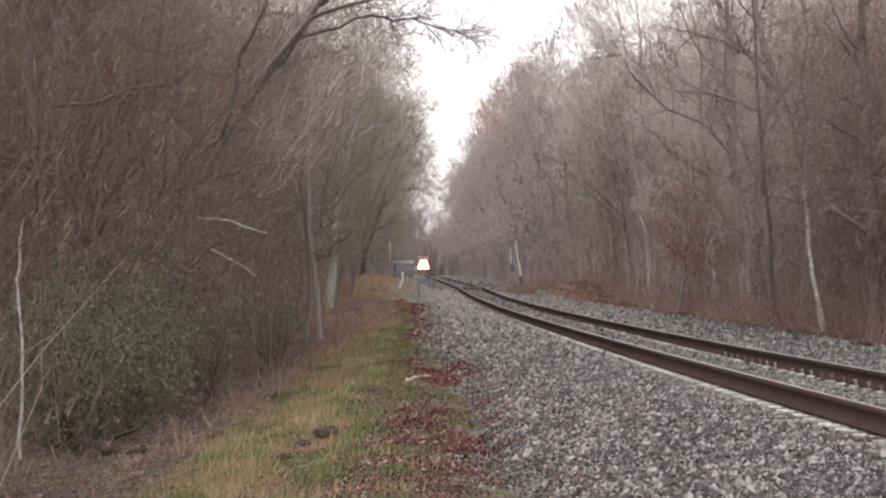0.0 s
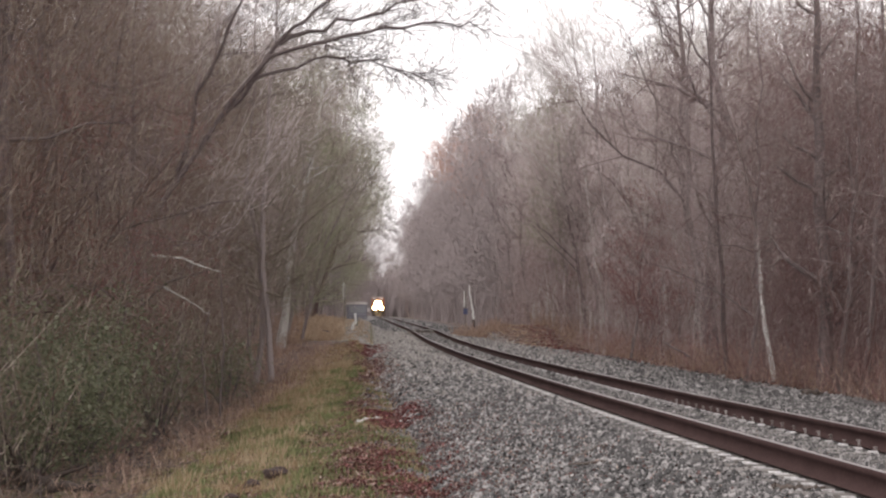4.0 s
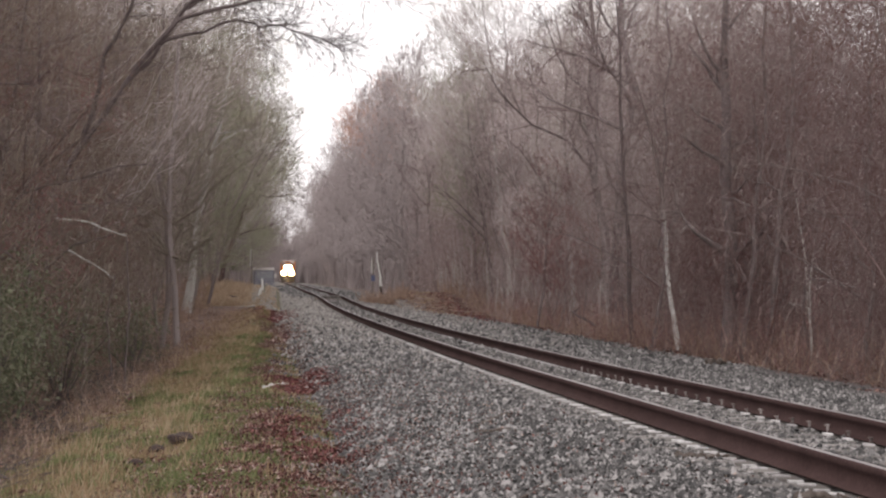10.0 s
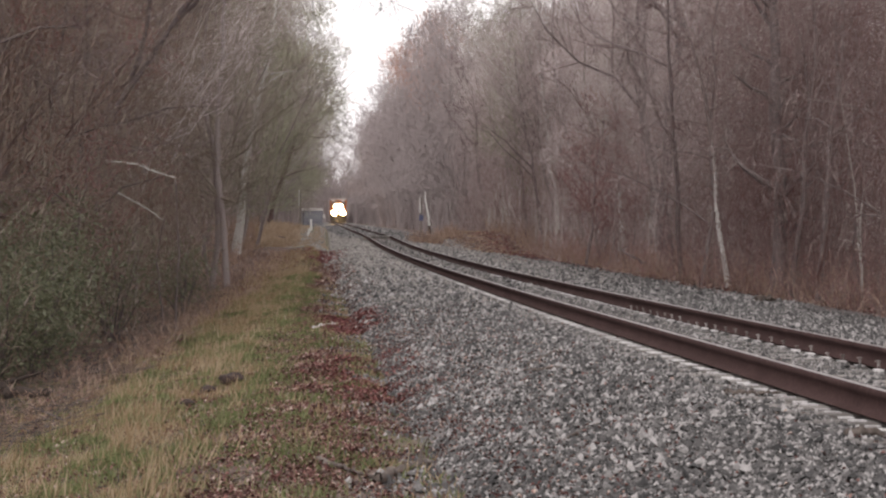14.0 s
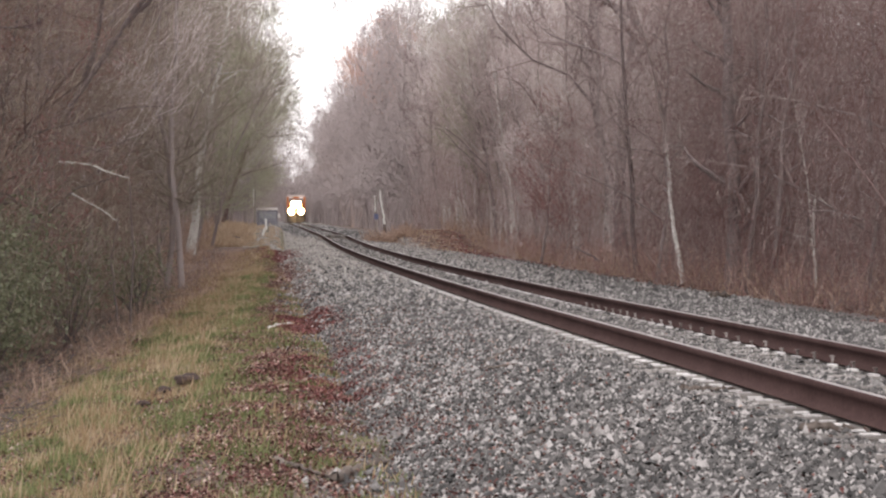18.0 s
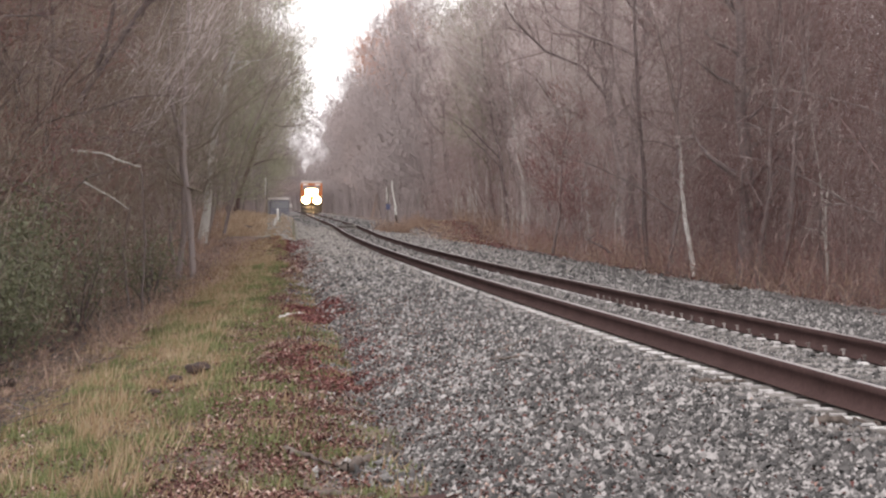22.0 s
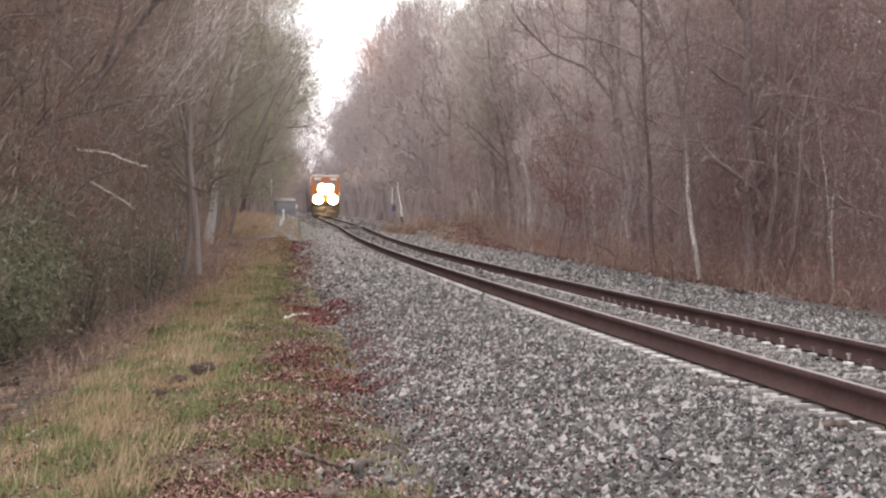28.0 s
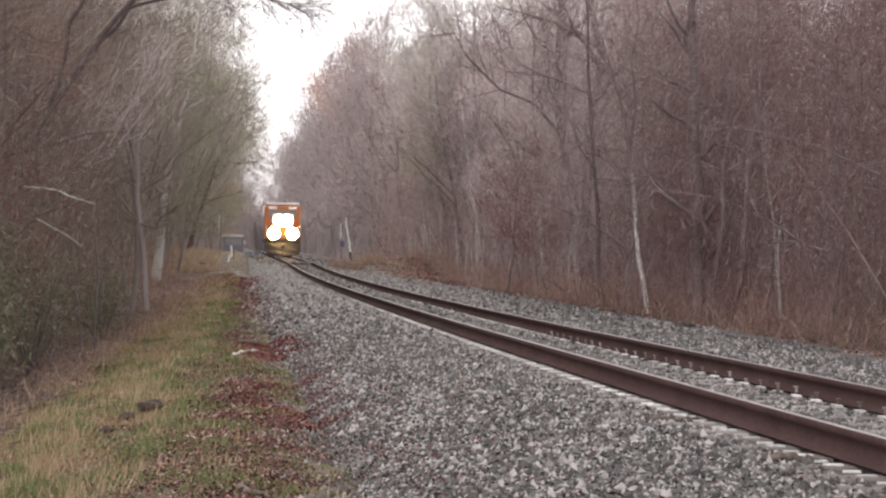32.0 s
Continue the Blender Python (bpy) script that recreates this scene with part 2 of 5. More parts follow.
def near_x(y):
    return along(y, (-60, 4.6), (8, 3.85), (13, 3.7), (18, 3.6), (26, 3.53), (43, 3.4), (65, 3.25), (110, 3.12), (165, 3.1), (310, 3.2), (1200, 3.3))


GAUGE = 1.505
def centre(y):
    return near_x(y) + GAUGE / 2


CROSS_Y = 121.0


def ground_z(x, y):
    """Height of the earth: formation under the track, bank and ditch beside it, raised where the road comes in."""
    x, y = np.asarray(x, float), np.asarray(y, float)
    u = x - centre(y)
    side = np.interp(u, [-60, -14, -9.5, -8.0, -6.6, -5.2, -4.4, -3.95, -3.4, -2.2, 2.2, 4.0, 4.6, 5.5, 8, 14, 60],
                     [-1.3, -1.55, -1.75, -1.6, -1.2, -0.86, -0.71, -0.68, -0.74, -0.6, -0.6, -0.6, -0.55, -0.55, -0.6, -0.5, -0.2])
    road = np.clip(1.7 * np.exp(-((y - CROSS_Y) / 17.0) ** 2), 0, 1)
    lift = np.where(np.abs(u) < 3.4, -0.34 + 0.2 * np.exp(-((y - CROSS_Y) / 4.5) ** 4), -0.12)
    side = side * (1 - road) + np.maximum(side, lift) * road
    near_road = np.exp(-((y - 118) / 9.0) ** 2)
    side = side + near_road * (1.0 * np.clip((-u - 2.4) / 2.0, 0, 1) + 0.45 * np.clip((u - 3.0) / 2.0, 0, 1))
    far = np.clip((y - 60) / 60, 0, 1)
    side = np.where(u < -4, side * (1 - 0.45 * far), side)
    bumps = 0.05 * np.sin(x * 1.7 + 0.6 * y) * np.sin(y * 0.9 - x) + 0.03 * np.sin(3.1 * x + 2.3 * y)
    bumps = bumps * np.clip((np.abs(u) - 2.5) / 2, 0, 1)
    return rail_z(y) + side + bumps


def ballast_z(x, y):
    u = np.asarray(x, float) - centre(y)
    return rail_z(y) + np.interp(u, [-4.4, -3.9, -3.55, -3.3, -2.4, -1.6, -1.3, -1.04, -0.97, -0.8, -0.7, 0.9, 1.3, 1.7, 3.0, 4.3, 6.6, 7.1, 7.5], [-1.2, -0.95, -0.74, -0.57, -0.39, -0.24, -0.214, -0.214, -0.228, -0.228, -0.214, -0.214, -0.214, -0.24, -0.33, -0.41, -0.5, -0.62, -0.9])


# ---- mesh helpers ----
def tri_mesh(name, V, T, mat, smooth=False):
    V, T = np.asarray(V, np.float32).reshape(-1, 3), np.asarray(T, np.int32).reshape(-1, 3)
    me = bpy.data.meshes.new(name)
    me.vertices.add(len(V))
    me.vertices.foreach_set("co", V.ravel())
    me.loops.add(T.size)
    me.loops.foreach_set("vertex_index", T.ravel())
    me.polygons.add(len(T))
    me.polygons.foreach_set("loop_start", np.arange(len(T), dtype=np.int32) * 3)
    if smooth:
        me.polygons.foreach_set("use_smooth", np.ones(len(T), bool))
    me.materials.append(mat)
    me.update(calc_edges=True)
    return me


def part(name, bm, mat, parent=None, label="", m=None, smooth=False):
    """Links a bmesh (or a ready mesh) as one mesh object under its thing."""
    if isinstance(bm, bpy.types.Mesh):
        me = bm
    else:
        me = bpy.data.meshes.new(name)
        bm.to_mesh(me)
        bm.free()
        me.materials.append(mat)
        if smooth:
            for p in me.polygons:
                p.use_smooth = True
    ob = new(name, me)
    if parent:
        ob.parent = parent
    if m is not None:
        ob.matrix_basis = m
    return tagged(ob, label)


def thing(name, label, category, m=None, group="", kind=""):
    ob = new(name)
    if m is not None:
        ob.matrix_basis = m
    return tagged(ob, label, category, group, kind)


def box(bm, x0, x1, y0, y1, z0, z1, bevel=0.0):
    r = bmesh.ops.create_cube(bm, size=1, matrix=Matrix.Translation(((x0 + x1) / 2, (y0 + y1) / 2, (z0 + z1) / 2)) @ Matrix.Diagonal((x1 - x0, y1 - y0, z1 - z0, 1)))
    if bevel:
        edges = list({e for v in r["verts"] for e in v.link_edges})
        bmesh.ops.bevel(bm, geom=edges, offset=bevel, segments=2, affect="EDGES", profile=0.5)
    return bm


def cyl(bm, r0, r1, depth, m, seg=16):
    bmesh.ops.create_cone(bm, cap_ends=True, segments=seg, radius1=r0, radius2=r1, depth=depth, matrix=m)
    return bm


def boxed(*args, bevel=0.0):
    return box(bmesh.new(), *args, bevel=bevel)


def rodded(r, depth, m, r1=None, seg=12):
    return cyl(bmesh.new(), r, r if r1 is None else r1, depth, m, seg)


class Soup:
    """Collects triangles."""
    def __init__(self):
        self.V, self.T, self.n = [], [], 0

    def add(self, V, T):
        V = np.asarray(V, float).reshape(-1, 3)
        self.V.append(V)
        self.T.append(np.asarray(T).reshape(-1, 3) + self.n)
        self.n += len(V)

    def tube(self, P, R, sides):
        """A tapered, bent tube through points P with radii R."""
        P, R = np.asarray(P, float), np.asarray(R, float)
        k = len(P)
        d = np.gradient(P, axis=0)
        d /= np.linalg.norm(d, axis=1)[:, None] + 1e-9
        ref = np.array([1.0, 0.3, 0.2]) if abs(d[0, 2]) > 0.7 else np.array([0.0, 0.1, 1.0])
        a = np.cross(d, ref)
        a /= np.linalg.norm(a, axis=1)[:, None] + 1e-9
        b = np.cross(d, a)
        th = np.arange(sides) * 2 * np.pi / sides
        V = P[:, None, :] + R[:, None, None] * (np.cos(th)[None, :, None] * a[:, None, :] + np.sin(th)[None, :, None] * b[:, None, :])
        i, j = np.meshgrid(np.arange(k - 1), np.arange(sides), indexing="ij")
        p, q = i * sides + j, i * sides + (j + 1) % sides
        T = np.concatenate([np.stack([p, q, q + sides], -1).reshape(-1, 3), np.stack([p, q + sides, p + sides], -1).reshape(-1, 3)])
        self.add(V, T)

    def spikes(self, B, D, L, R, sides=3):
        """Many thin tapering twigs: bases B, directions D, lengths L, radii R."""
        n = len(B)
        D = D / (np.linalg.norm(D, axis=1)[:, None] + 1e-9)
        a = np.cross(D, np.array([0.3, 0.5, 0.81]))
        a /= np.linalg.norm(a, axis=1)[:, None] + 1e-9
        tip = B + D * L[:, None]
        if sides == 2:
            V = np.stack([B - a * R[:, None], B + a * R[:, None], tip], 1)
            T = np.arange(3 * n).reshape(-1, 3)
        else:
            b = np.cross(D, a)
            ring = [B + R[:, None] * (np.cos(t) * a + np.sin(t) * b) for t in (0, 2.094, 4.189)]
            V = np.stack([*ring, tip], 1)
            o = np.arange(n)[:, None] * 4
            T = np.concatenate([o + np.array([[0, 1, 3]]), o + np.array([[1, 2, 3]]), o + np.array([[2, 0, 3]])])
        self.add(V, T)

    def bent(self, B, D, L, R, r, bend=0.55):
        """Many thin twigs that change direction half way."""
        n = len(B)
        D = D / (np.linalg.norm(D, axis=1)[:, None] + 1e-9)
        E = D + r.normal(0, bend, (n, 3))
        E /= np.linalg.norm(E, axis=1)[:, None] + 1e-9
        a = np.cross(D, r.normal(0, 1, (n, 3)))
        a *= (R / (np.linalg.norm(a, axis=1) + 1e-9))[:, None]
        M = B + D * (L * 0.5)[:, None]
        V = np.stack([B - a, B + a, M - a * 0.7, M + a * 0.7, M + E * (L * 0.5)[:, None]], 1)
        T = (np.arange(n)[:, None, None] * 5 + np.array([[0, 1, 3], [0, 3, 2], [2, 3, 4]])[None]).reshape(-1, 3)
        self.add(V, T)

    def mesh(self, name, mat, smooth=False):
        return tri_mesh(name, np.concatenate(self.V), np.concatenate(self.T), mat, smooth)

# ---- ground ----
def ground_material():
    m = material("woodland_floor", [(0.06, 0.038, 0.03), (0.115, 0.076, 0.06), (0.2, 0.14, 0.112)], scale=0.7, fine=14, bump=1.0)
    n, l = m.node_tree.nodes, m.node_tree.links
    b = n["Principled BSDF"]
    geo, sep = n.new("ShaderNodeNewGeometry"), n.new("ShaderNodeSeparateXYZ")
    l.new(geo.outputs["Position"], sep.inputs[0])
    patch, fine = n.new("ShaderNodeTexNoise"), n.new("ShaderNodeTexNoise")
    patch.inputs["Scale"].default_value, fine.inputs["Scale"].default_value = 0.9, 22
    l.new(geo.outputs["Position"], patch.inputs["Vector"]), l.new(geo.outputs["Position"], fine.inputs["Vector"])
    wob = n.new("ShaderNodeMath")
    wob.operation = "MULTIPLY_ADD"
    l.new(patch.outputs["Fac"], wob.inputs[0])
    wob.inputs[1].default_value = 1.6
    # the grassy strip draws in towards the track with distance
    draw = n.new("ShaderNodeMath")
    draw.operation = "MULTIPLY_ADD"
    l.new(sep.outputs["Y"], draw.inputs[0])
    draw.inputs[1].default_value = -0.034
    l.new(sep.outputs["X"], draw.inputs[2])
    l.new(draw.outputs[0], wob.inputs[2])
    band = n.new("ShaderNodeValToRGB")
    rng = n.new("ShaderNodeMapRange")
    rng.inputs["From Min"].default_value, rng.inputs["From Max"].default_value = -5.0, 1.0
    l.new(wob.outputs[0], rng.inputs["Value"])
    e = band.color_ramp.elements
    e[0].position, e[0].color = 0.15, (0, 0, 0, 1)
    e[1].position, e[1].color = 0.72, (0, 0, 0, 1)
    for pos, v in ((0.28, 1), (0.6, 1)):
        x = e.new(pos)
        x.color = (v, v, v, 1)
    l.new(rng.outputs[0], band.inputs["Fac"])
    turf = n.new("ShaderNodeValToRGB")
    te = turf.color_ramp.elements
    te[0].position, te[0].color = 0.35, (0.075, 0.08, 0.032, 1)
    te[1].position, te[1].color = 0.65, (0.135, 0.103, 0.068, 1)
    l.new(fine.outputs["Fac"], turf.inputs["Fac"])
    mix = n.new("ShaderNodeMix")
    mix.data_type = "RGBA"
    l.new(band.outputs["Color"], mix.inputs[0])
    l.new(b.inputs["Base Color"].links[0].from_socket, mix.inputs[6])
    l.new(turf.outputs["Color"], mix.inputs[7])
    l.new(mix.outputs[2], b.inputs["Base Color"])
    return m


def sheet(name, xs, ys, zfun, mat, shift=None):
    X, Y = np.meshgrid(xs, ys)
    if shift is not None:
        X = X + shift(Y)
    V = np.stack([X, Y, zfun(X, Y)], -1).reshape(-1, 3)
    nx, ny = len(xs), len(ys)
    i, j = np.meshgrid(np.arange(ny - 1), np.arange(nx - 1), indexing="ij")
    p = i * nx + j
    T = np.concatenate([np.stack([p, p + 1, p + nx + 1], -1).reshape(-1, 3), np.stack([p, p + nx + 1, p + nx], -1).reshape(-1, 3)])
    return tri_mesh(name, V, T, mat, True)


xs = np.concatenate([[-2500, -700, -250, -120, -60, -35, -22], np.arange(-16, 17, 0.4), [22, 35, 60, 120, 250, 700, 2500]])
ys = np.concatenate([[-2500, -600, -150, -60, -25, -8], np.arange(0, 60, 0.5), np.arange(60, 150, 1.5), np.arange(150, 420, 10), [450, 520, 650, 900, 1500, 2600, 4200]])
ground = tagged(new("ground", sheet("ground", xs, ys, ground_z, ground_material())), "brown leaf-strewn earth with a grassy bank", "ground", kind="structure")

bed_u = np.array([-4.4, -3.9, -3.55, -3.3, -2.8, -2.4, -2.0, -1.6, -1.2, -1.04, -0.97, -0.8, -0.7, -0.45, 0, 0.45, 0.9, 1.0, 1.3, 1.6, 2.0, 2.5, 3.0, 3.6, 4.3, 5.0, 5.8, 6.6, 7.1, 7.5])
bed_y = np.concatenate([[-60, -20], np.arange(0, 150, 1.0), np.arange(150, 720, 8)])
ballast_bed = tagged(new("ballast_bed", sheet("ballast_bed", bed_u, bed_y, ballast_z, M_BED, centre)), "grey crushed stone bed under the track", "ballast", kind="structure")

# ---- track ----
track = thing("railway_track", "single railway track with rusty rails on weathered ties", "railway track", kind="structure")


def rail_mesh(name, profile, mat, offset, ys, z0):
    prof = np.array(profile)
    k, n = len(prof), len(ys)
    X = near_x(ys)[:, None] + offset + prof[None, :, 0]
    Z = rail_z(ys)[:, None] + z0 + prof[None, :, 1]
    V = np.stack([X, np.broadcast_to(ys[:, None], X.shape), Z], -1).reshape(-1, 3)
    i, j = np.meshgrid(np.arange(n - 1), np.arange(k), indexing="ij")
    p, q = i * k + j, i * k + (j + 1) % k
    T = np.concatenate([np.stack([p, q, q + k], -1).reshape(-1, 3), np.stack([p, q + k, p + k], -1).reshape(-1, 3)])
    return tri_mesh(name, V, T, mat)


RAIL = [(-0.075, -0.185), (0.075, -0.185), (0.075, -0.174), (0.013, -0.154), (0.009, -0.06), (0.037, -0.046), (0.038, -0.006), (0.03, 0), (-0.03, 0), (-0.038, -0.006), (-0.037, -0.046), (-0.009, -0.06), (-0.013, -0.154), (-0.075, -0.174)]
rail_y = np.concatenate([np.arange(-40, 180, 2.0), np.arange(180, 700, 8.0)])
for off in (0, GAUGE):
    rail = part("rail", rail_mesh("rail", RAIL, M_RAIL, off, rail_y, 0), None, track, "rust-brown steel rail")
    part("running_surface", rail_mesh("running_surface", [(-0.02, 0.0), (0.02, 0.0), (0.018, 0.003), (-0.018, 0.003)], M_HEAD, off, rail_y, 0), None, rail, "worn bright top of the rail")

tie_bm = bmesh.new()
box(tie_bm, -1.3, 1.3, -0.115, 0.115, -0.4, -0.2, bevel=0.012)
tie_me = bpy.data.meshes.new("tie")
tie_bm.to_mesh(tie_me)
tie_bm.free()
tie_me.materials.append(M_TIE)
plate_bm = bmesh.new()
box(plate_bm, -0.235, -0.12, -0.03, 0.03, -0.206, -0.19, bevel=0.003)
box(plate_bm, 0.077, 0.155, -0.05, 0.05, -0.207, -0.182, bevel=0.004)
plate_me = bpy.data.meshes.new("tie_plate")
plate_bm.to_mesh(plate_me)
plate_bm.free()
plate_me.materials.append(M_PLATE)
spike_bm = bmesh.new()
box(spike_bm, -0.01, 0.01, -0.01, 0.01, -0.192, -0.146)
box(spike_bm, -0.022, 0.012, -0.024, 0.024, -0.148, -0.136)
spike_me = bpy.data.meshes.new("spike")
spike_bm.to_mesh(spike_me)
spike_bm.free()
spike_me.materials.append(M_SPIKE)
clip_bm = bmesh.new()
box(clip_bm, -0.225, -0.12, -0.024, 0.024, -0.214, -0.199, bevel=0.003)
clip_me = bpy.data.meshes.new("rail_anchor")
clip_bm.to_mesh(clip_me)
clip_bm.free()
clip_me.materials.append(M_PLATE)
ties = random.Random(4)
TIE_GAP = 0.56
for i in range(300):
    y = TIE_GAP * (i - 11)
    if abs(y - CROSS_Y) < 3.5:
        continue
    c, z = float(centre(y)), float(rail_z(y))
    part("tie", tie_me, None, track, m=pose(c + ties.uniform(-0.05, 0.05), y, z, 0, 0, ties.uniform(-1.2, 1.2)))
    if y < 52:
        for s in (-1, 1):
            part("tie_plate", plate_me, None, track, m=pose(c + s * GAUGE / 2, y, z, 0, 0, 0 if s < 0 else 180))
    if y < 44:
        part("rail_anchor", clip_me, None, track, m=pose(c - GAUGE / 2, y + TIE_GAP / 2, z))
    if y < 30:
        for s in (-1, 1):
            for e in ((1,) if s < 0 else (-1, 1)):
                part("spike", spike_me, None, track, m=pose(c + s * GAUGE / 2 + e * 0.1, y + ties.uniform(-0.05, 0.05), z + ties.uniform(-0.01, 0.03), 0, 0, 90 + 90 * e))

# ---- loose stone, leaves, grass ----
rg = np.random.default_rng(11)


def stone_edge(y):
    """Outer limit of the stone on the wood's side, drawing in at the crossing."""
    return np.interp(y, [0, 30, 45, 75, 88, 100, 112, 130, 160], [5.0, 5.2, 6.1, 6.6, 6.0, 4.6, 3.9, 4.2, 5.2])


def scatter_stones(name, n, u0, u1, y0, y1, size, label, power=1.6, mat=M_STONE, edge=-3.7):
    """Angular stones lying on the ballast, thicker towards the near end."""
    y = y0 + (y1 - y0) * rg.random(n) ** power
    u = rg.uniform(u0, u1, n)
    # uneven outer edges
    keep = u > edge + 0.3 * np.sin(y * 1.3) + 0.25 * np.sin(y * 3.7 + 1) + rg.normal(0, 0.22, n)
    keep &= u < stone_edge(y) + 0.3 * np.sin(y * 0.8) + rg.normal(0, 0.3, n)
    keep &= ~((np.abs(np.abs(u) - GAUGE / 2) < 0.1) | ((u < -0.75) & (u > -1.02)))
    # few stones lie on the ties
    on_tie = np.abs((y / TIE_GAP + 0.5) % 1 - 0.5) * TIE_GAP < 0.12
    keep &= ~(on_tie & (np.abs(u) < 1.32) & (rg.random(n) < np.where(np.abs(u) < 0.7, 0.75, 0.5)))
    y, u = y[keep], u[keep]
    n = len(y)
    x = u + centre(y)
    s = size * rg.uniform(0.5, 1.3, n) * (1 + 0.7 * (rg.random(n) < 0.08))
    base = np.array([[1, 0, 0], [0, 1, 0], [-1, 0, 0], [0, -1, 0], [0, 0, 1], [0, 0, -1]], float)
    P = base[None] * rg.uniform(0.55, 1.15, (n, 6, 1)) + rg.normal(0, 0.22, (n, 6, 3))
    P[:, 5, 2] *= 0.5
    a = rg.uniform(0, 6.28, n)
    ca, sa = np.cos(a)[:, None], np.sin(a)[:, None]
    P = np.stack([P[..., 0] * ca - P[..., 1] * sa, P[..., 0] * sa + P[..., 1] * ca, P[..., 2]], -1) * s[:, None, None]
    crib = np.abs(u) < 1.3
    z = np.maximum(ballast_z(x, y), ground_z(x, y)) + s * rg.uniform(0.1, 0.5, n) - crib * 0.003
    V = P + np.stack([x, y, z], -1)[:, None, :]
    t = np.array([[0, 1, 4], [1, 2, 4], [2, 3, 4], [3, 0, 4], [0, 3, 5]])
    T = (np.arange(n)[:, None, None] * 6 + t[None]).reshape(-1, 3)
    return tagged(new(name, tri_mesh(name, V.reshape(-1, 3), T, mat)), label, "ballast", kind="stuff")


scatter_stones("ballast", 92000, -4.3, 1.5, 8.5, 30, 0.0205, "loose grey crushed stone beside and between the rails", 1.25)
scatter_stones("ballast", 27000, -4.3, 1.5, 29, 47, 0.025, "loose grey crushed stone along the near rail", 1.15)
scatter_stones("ballast", 26000, 1.4, 6.8, 20, 47, 0.025, "loose grey crushed stone beyond the far rail", 1.1)
scatter_stones("ballast", 9000, -4.4, -3.0, 9, 42, 0.014, "small grey stones spilling into the leaves", 1.4)
scatter_stones("ballast", 30000, -4.2, 7.2, 40, 125, 0.042, "loose grey crushed stone further along the track", 1.3)
scatter_stones("ballast", 9000, -4.2, 4.9, 118, 300, 0.08, "loose grey crushed stone beyond the crossing", 1.3)
scatter_stones("ballast", 12000, -4.2, 5.5, -10, 9, 0.03, "loose grey crushed stone beside the standpoint", 1.0)
scatter_stones("ballast", 7000, 1.2, 5.6, 46, 116, 0.034, "pale dusty stone chips beyond the far rail", 0.6, M_DUST)
scatter_stones("ballast", 20000, -3.6, -1.05, 30, 120, 0.034, "pale dusty stone chips beside the track near the crossing", 0.5, M_DUST)
scatter_stones("ballast", 12000, -5.6, -1.2, 100, 121, 0.04, "pale dusty gravel where the road meets the track", 1.0, M_DUST, edge=-5.0)


def blades(name, n, xfun, y0, y1, h0, h1, mat, label, category, w=0.006, power=1.5, lean=0.5, patch=0):
    y = y0 + (y1 - y0) * rg.random(n) ** power
    x = xfun(y, n)
    if patch:
        # the two grasses grow in patches that interlock
        p = np.sin(x * 3.4 + 1.2 * np.sin(y * 0.8)) * np.sin(y * 1.5 + 0.8 * x) + 0.6 * np.sin(x * 5.3 + y * 2.9) + rg.normal(0, 0.38, n)
        keep = p * patch > (0.0 if patch > 0 else -0.45)
        x, y, n = x[keep], y[keep], int(keep.sum())
    z = ground_z(x, y)
    tuft = 0.6 + 0.5 * np.sin(x * 5.1 + 2 * np.sin(y * 2.3)) * np.sin(y * 1.9 + x)
    h = rg.uniform(h0, h1, n) * np.clip(tuft, 0.35, 1.2)
    D = np.stack([rg.normal(0, lean, n), rg.normal(0, lean, n), np.ones(n)], -1)
    S = Soup()
    S.spikes(np.stack([x, y, z - 0.01], -1), D, h, w * rg.uniform(0.6, 1.4, n) * (1 + y / 30), sides=2)
    return tagged(new(name, S.mesh(name, mat)), label, category, kind="stuff")


def bank_edge(y):
    """Left limit of the mown-looking bank, which narrows towards the crossing."""
    return np.interp(y, [9, 25, 31, 45, 54, 62, 75, 90], [-3.9, -3.4, -2.75, -2.35, -1.95, -1.5, -1.0, -0.4]) + 0.15 * np.sin(y * 1.7) + 0.1 * np.sin(y * 4.1)


def on_bank(lo, hi, spread):
    """Places across the bank, lo and hi as shares of its width."""
    return lambda y, n: bank_edge(y) + (0.1 - bank_edge(y)) * np.clip(rg.uniform(lo, hi, n) + rg.normal(0, spread, n), -0.06, 1.3)


blades("dry_grass", 46000, on_bank(0.0, 0.72, 0.08), 9, 72, 0.12, 0.36, M_STRAW, "straw-coloured dry grass on the bank", "grass", patch=1)
blades("dry_grass", 5000, on_bank(0.0, 0.75, 0.08), -10, 9.5, 0.12, 0.36, M_STRAW, "dry grass on the bank behind", "grass", w=0.008, power=1.0, patch=1)
blades("grass", 9000, on_bank(0.0, 0.9, 0.08), -10, 9.5, 0.07, 0.22, M_GRASS, "green grass on the bank behind", "grass", w=0.008, power=1.0, patch=-1)
blades("dry_grass", 14000, on_bank(0.7, 1.25, 0.1), 9, 70, 0.05, 0.18, M_STRAW, "short dry grass poking through the leaves", "grass", patch=1)
blades("grass", 42000, on_bank(0.7, 1.35, 0.1), 9, 50, 0.04, 0.13, M_GRASS, "sparse green grass among the fallen leaves", "grass", patch=-1)
blades("grass", 90000, on_bank(0.0, 0.86, 0.09), 9, 66, 0.06, 0.22, M_GRASS, "short green grass on the bank", "grass", patch=-1)
blades("grass", 3000, on_bank(0.3, 1.0, 0.1), 60, 98, 0.05, 0.16, M_GRASS, "thin green grass on the far bank", "grass", power=1.0)
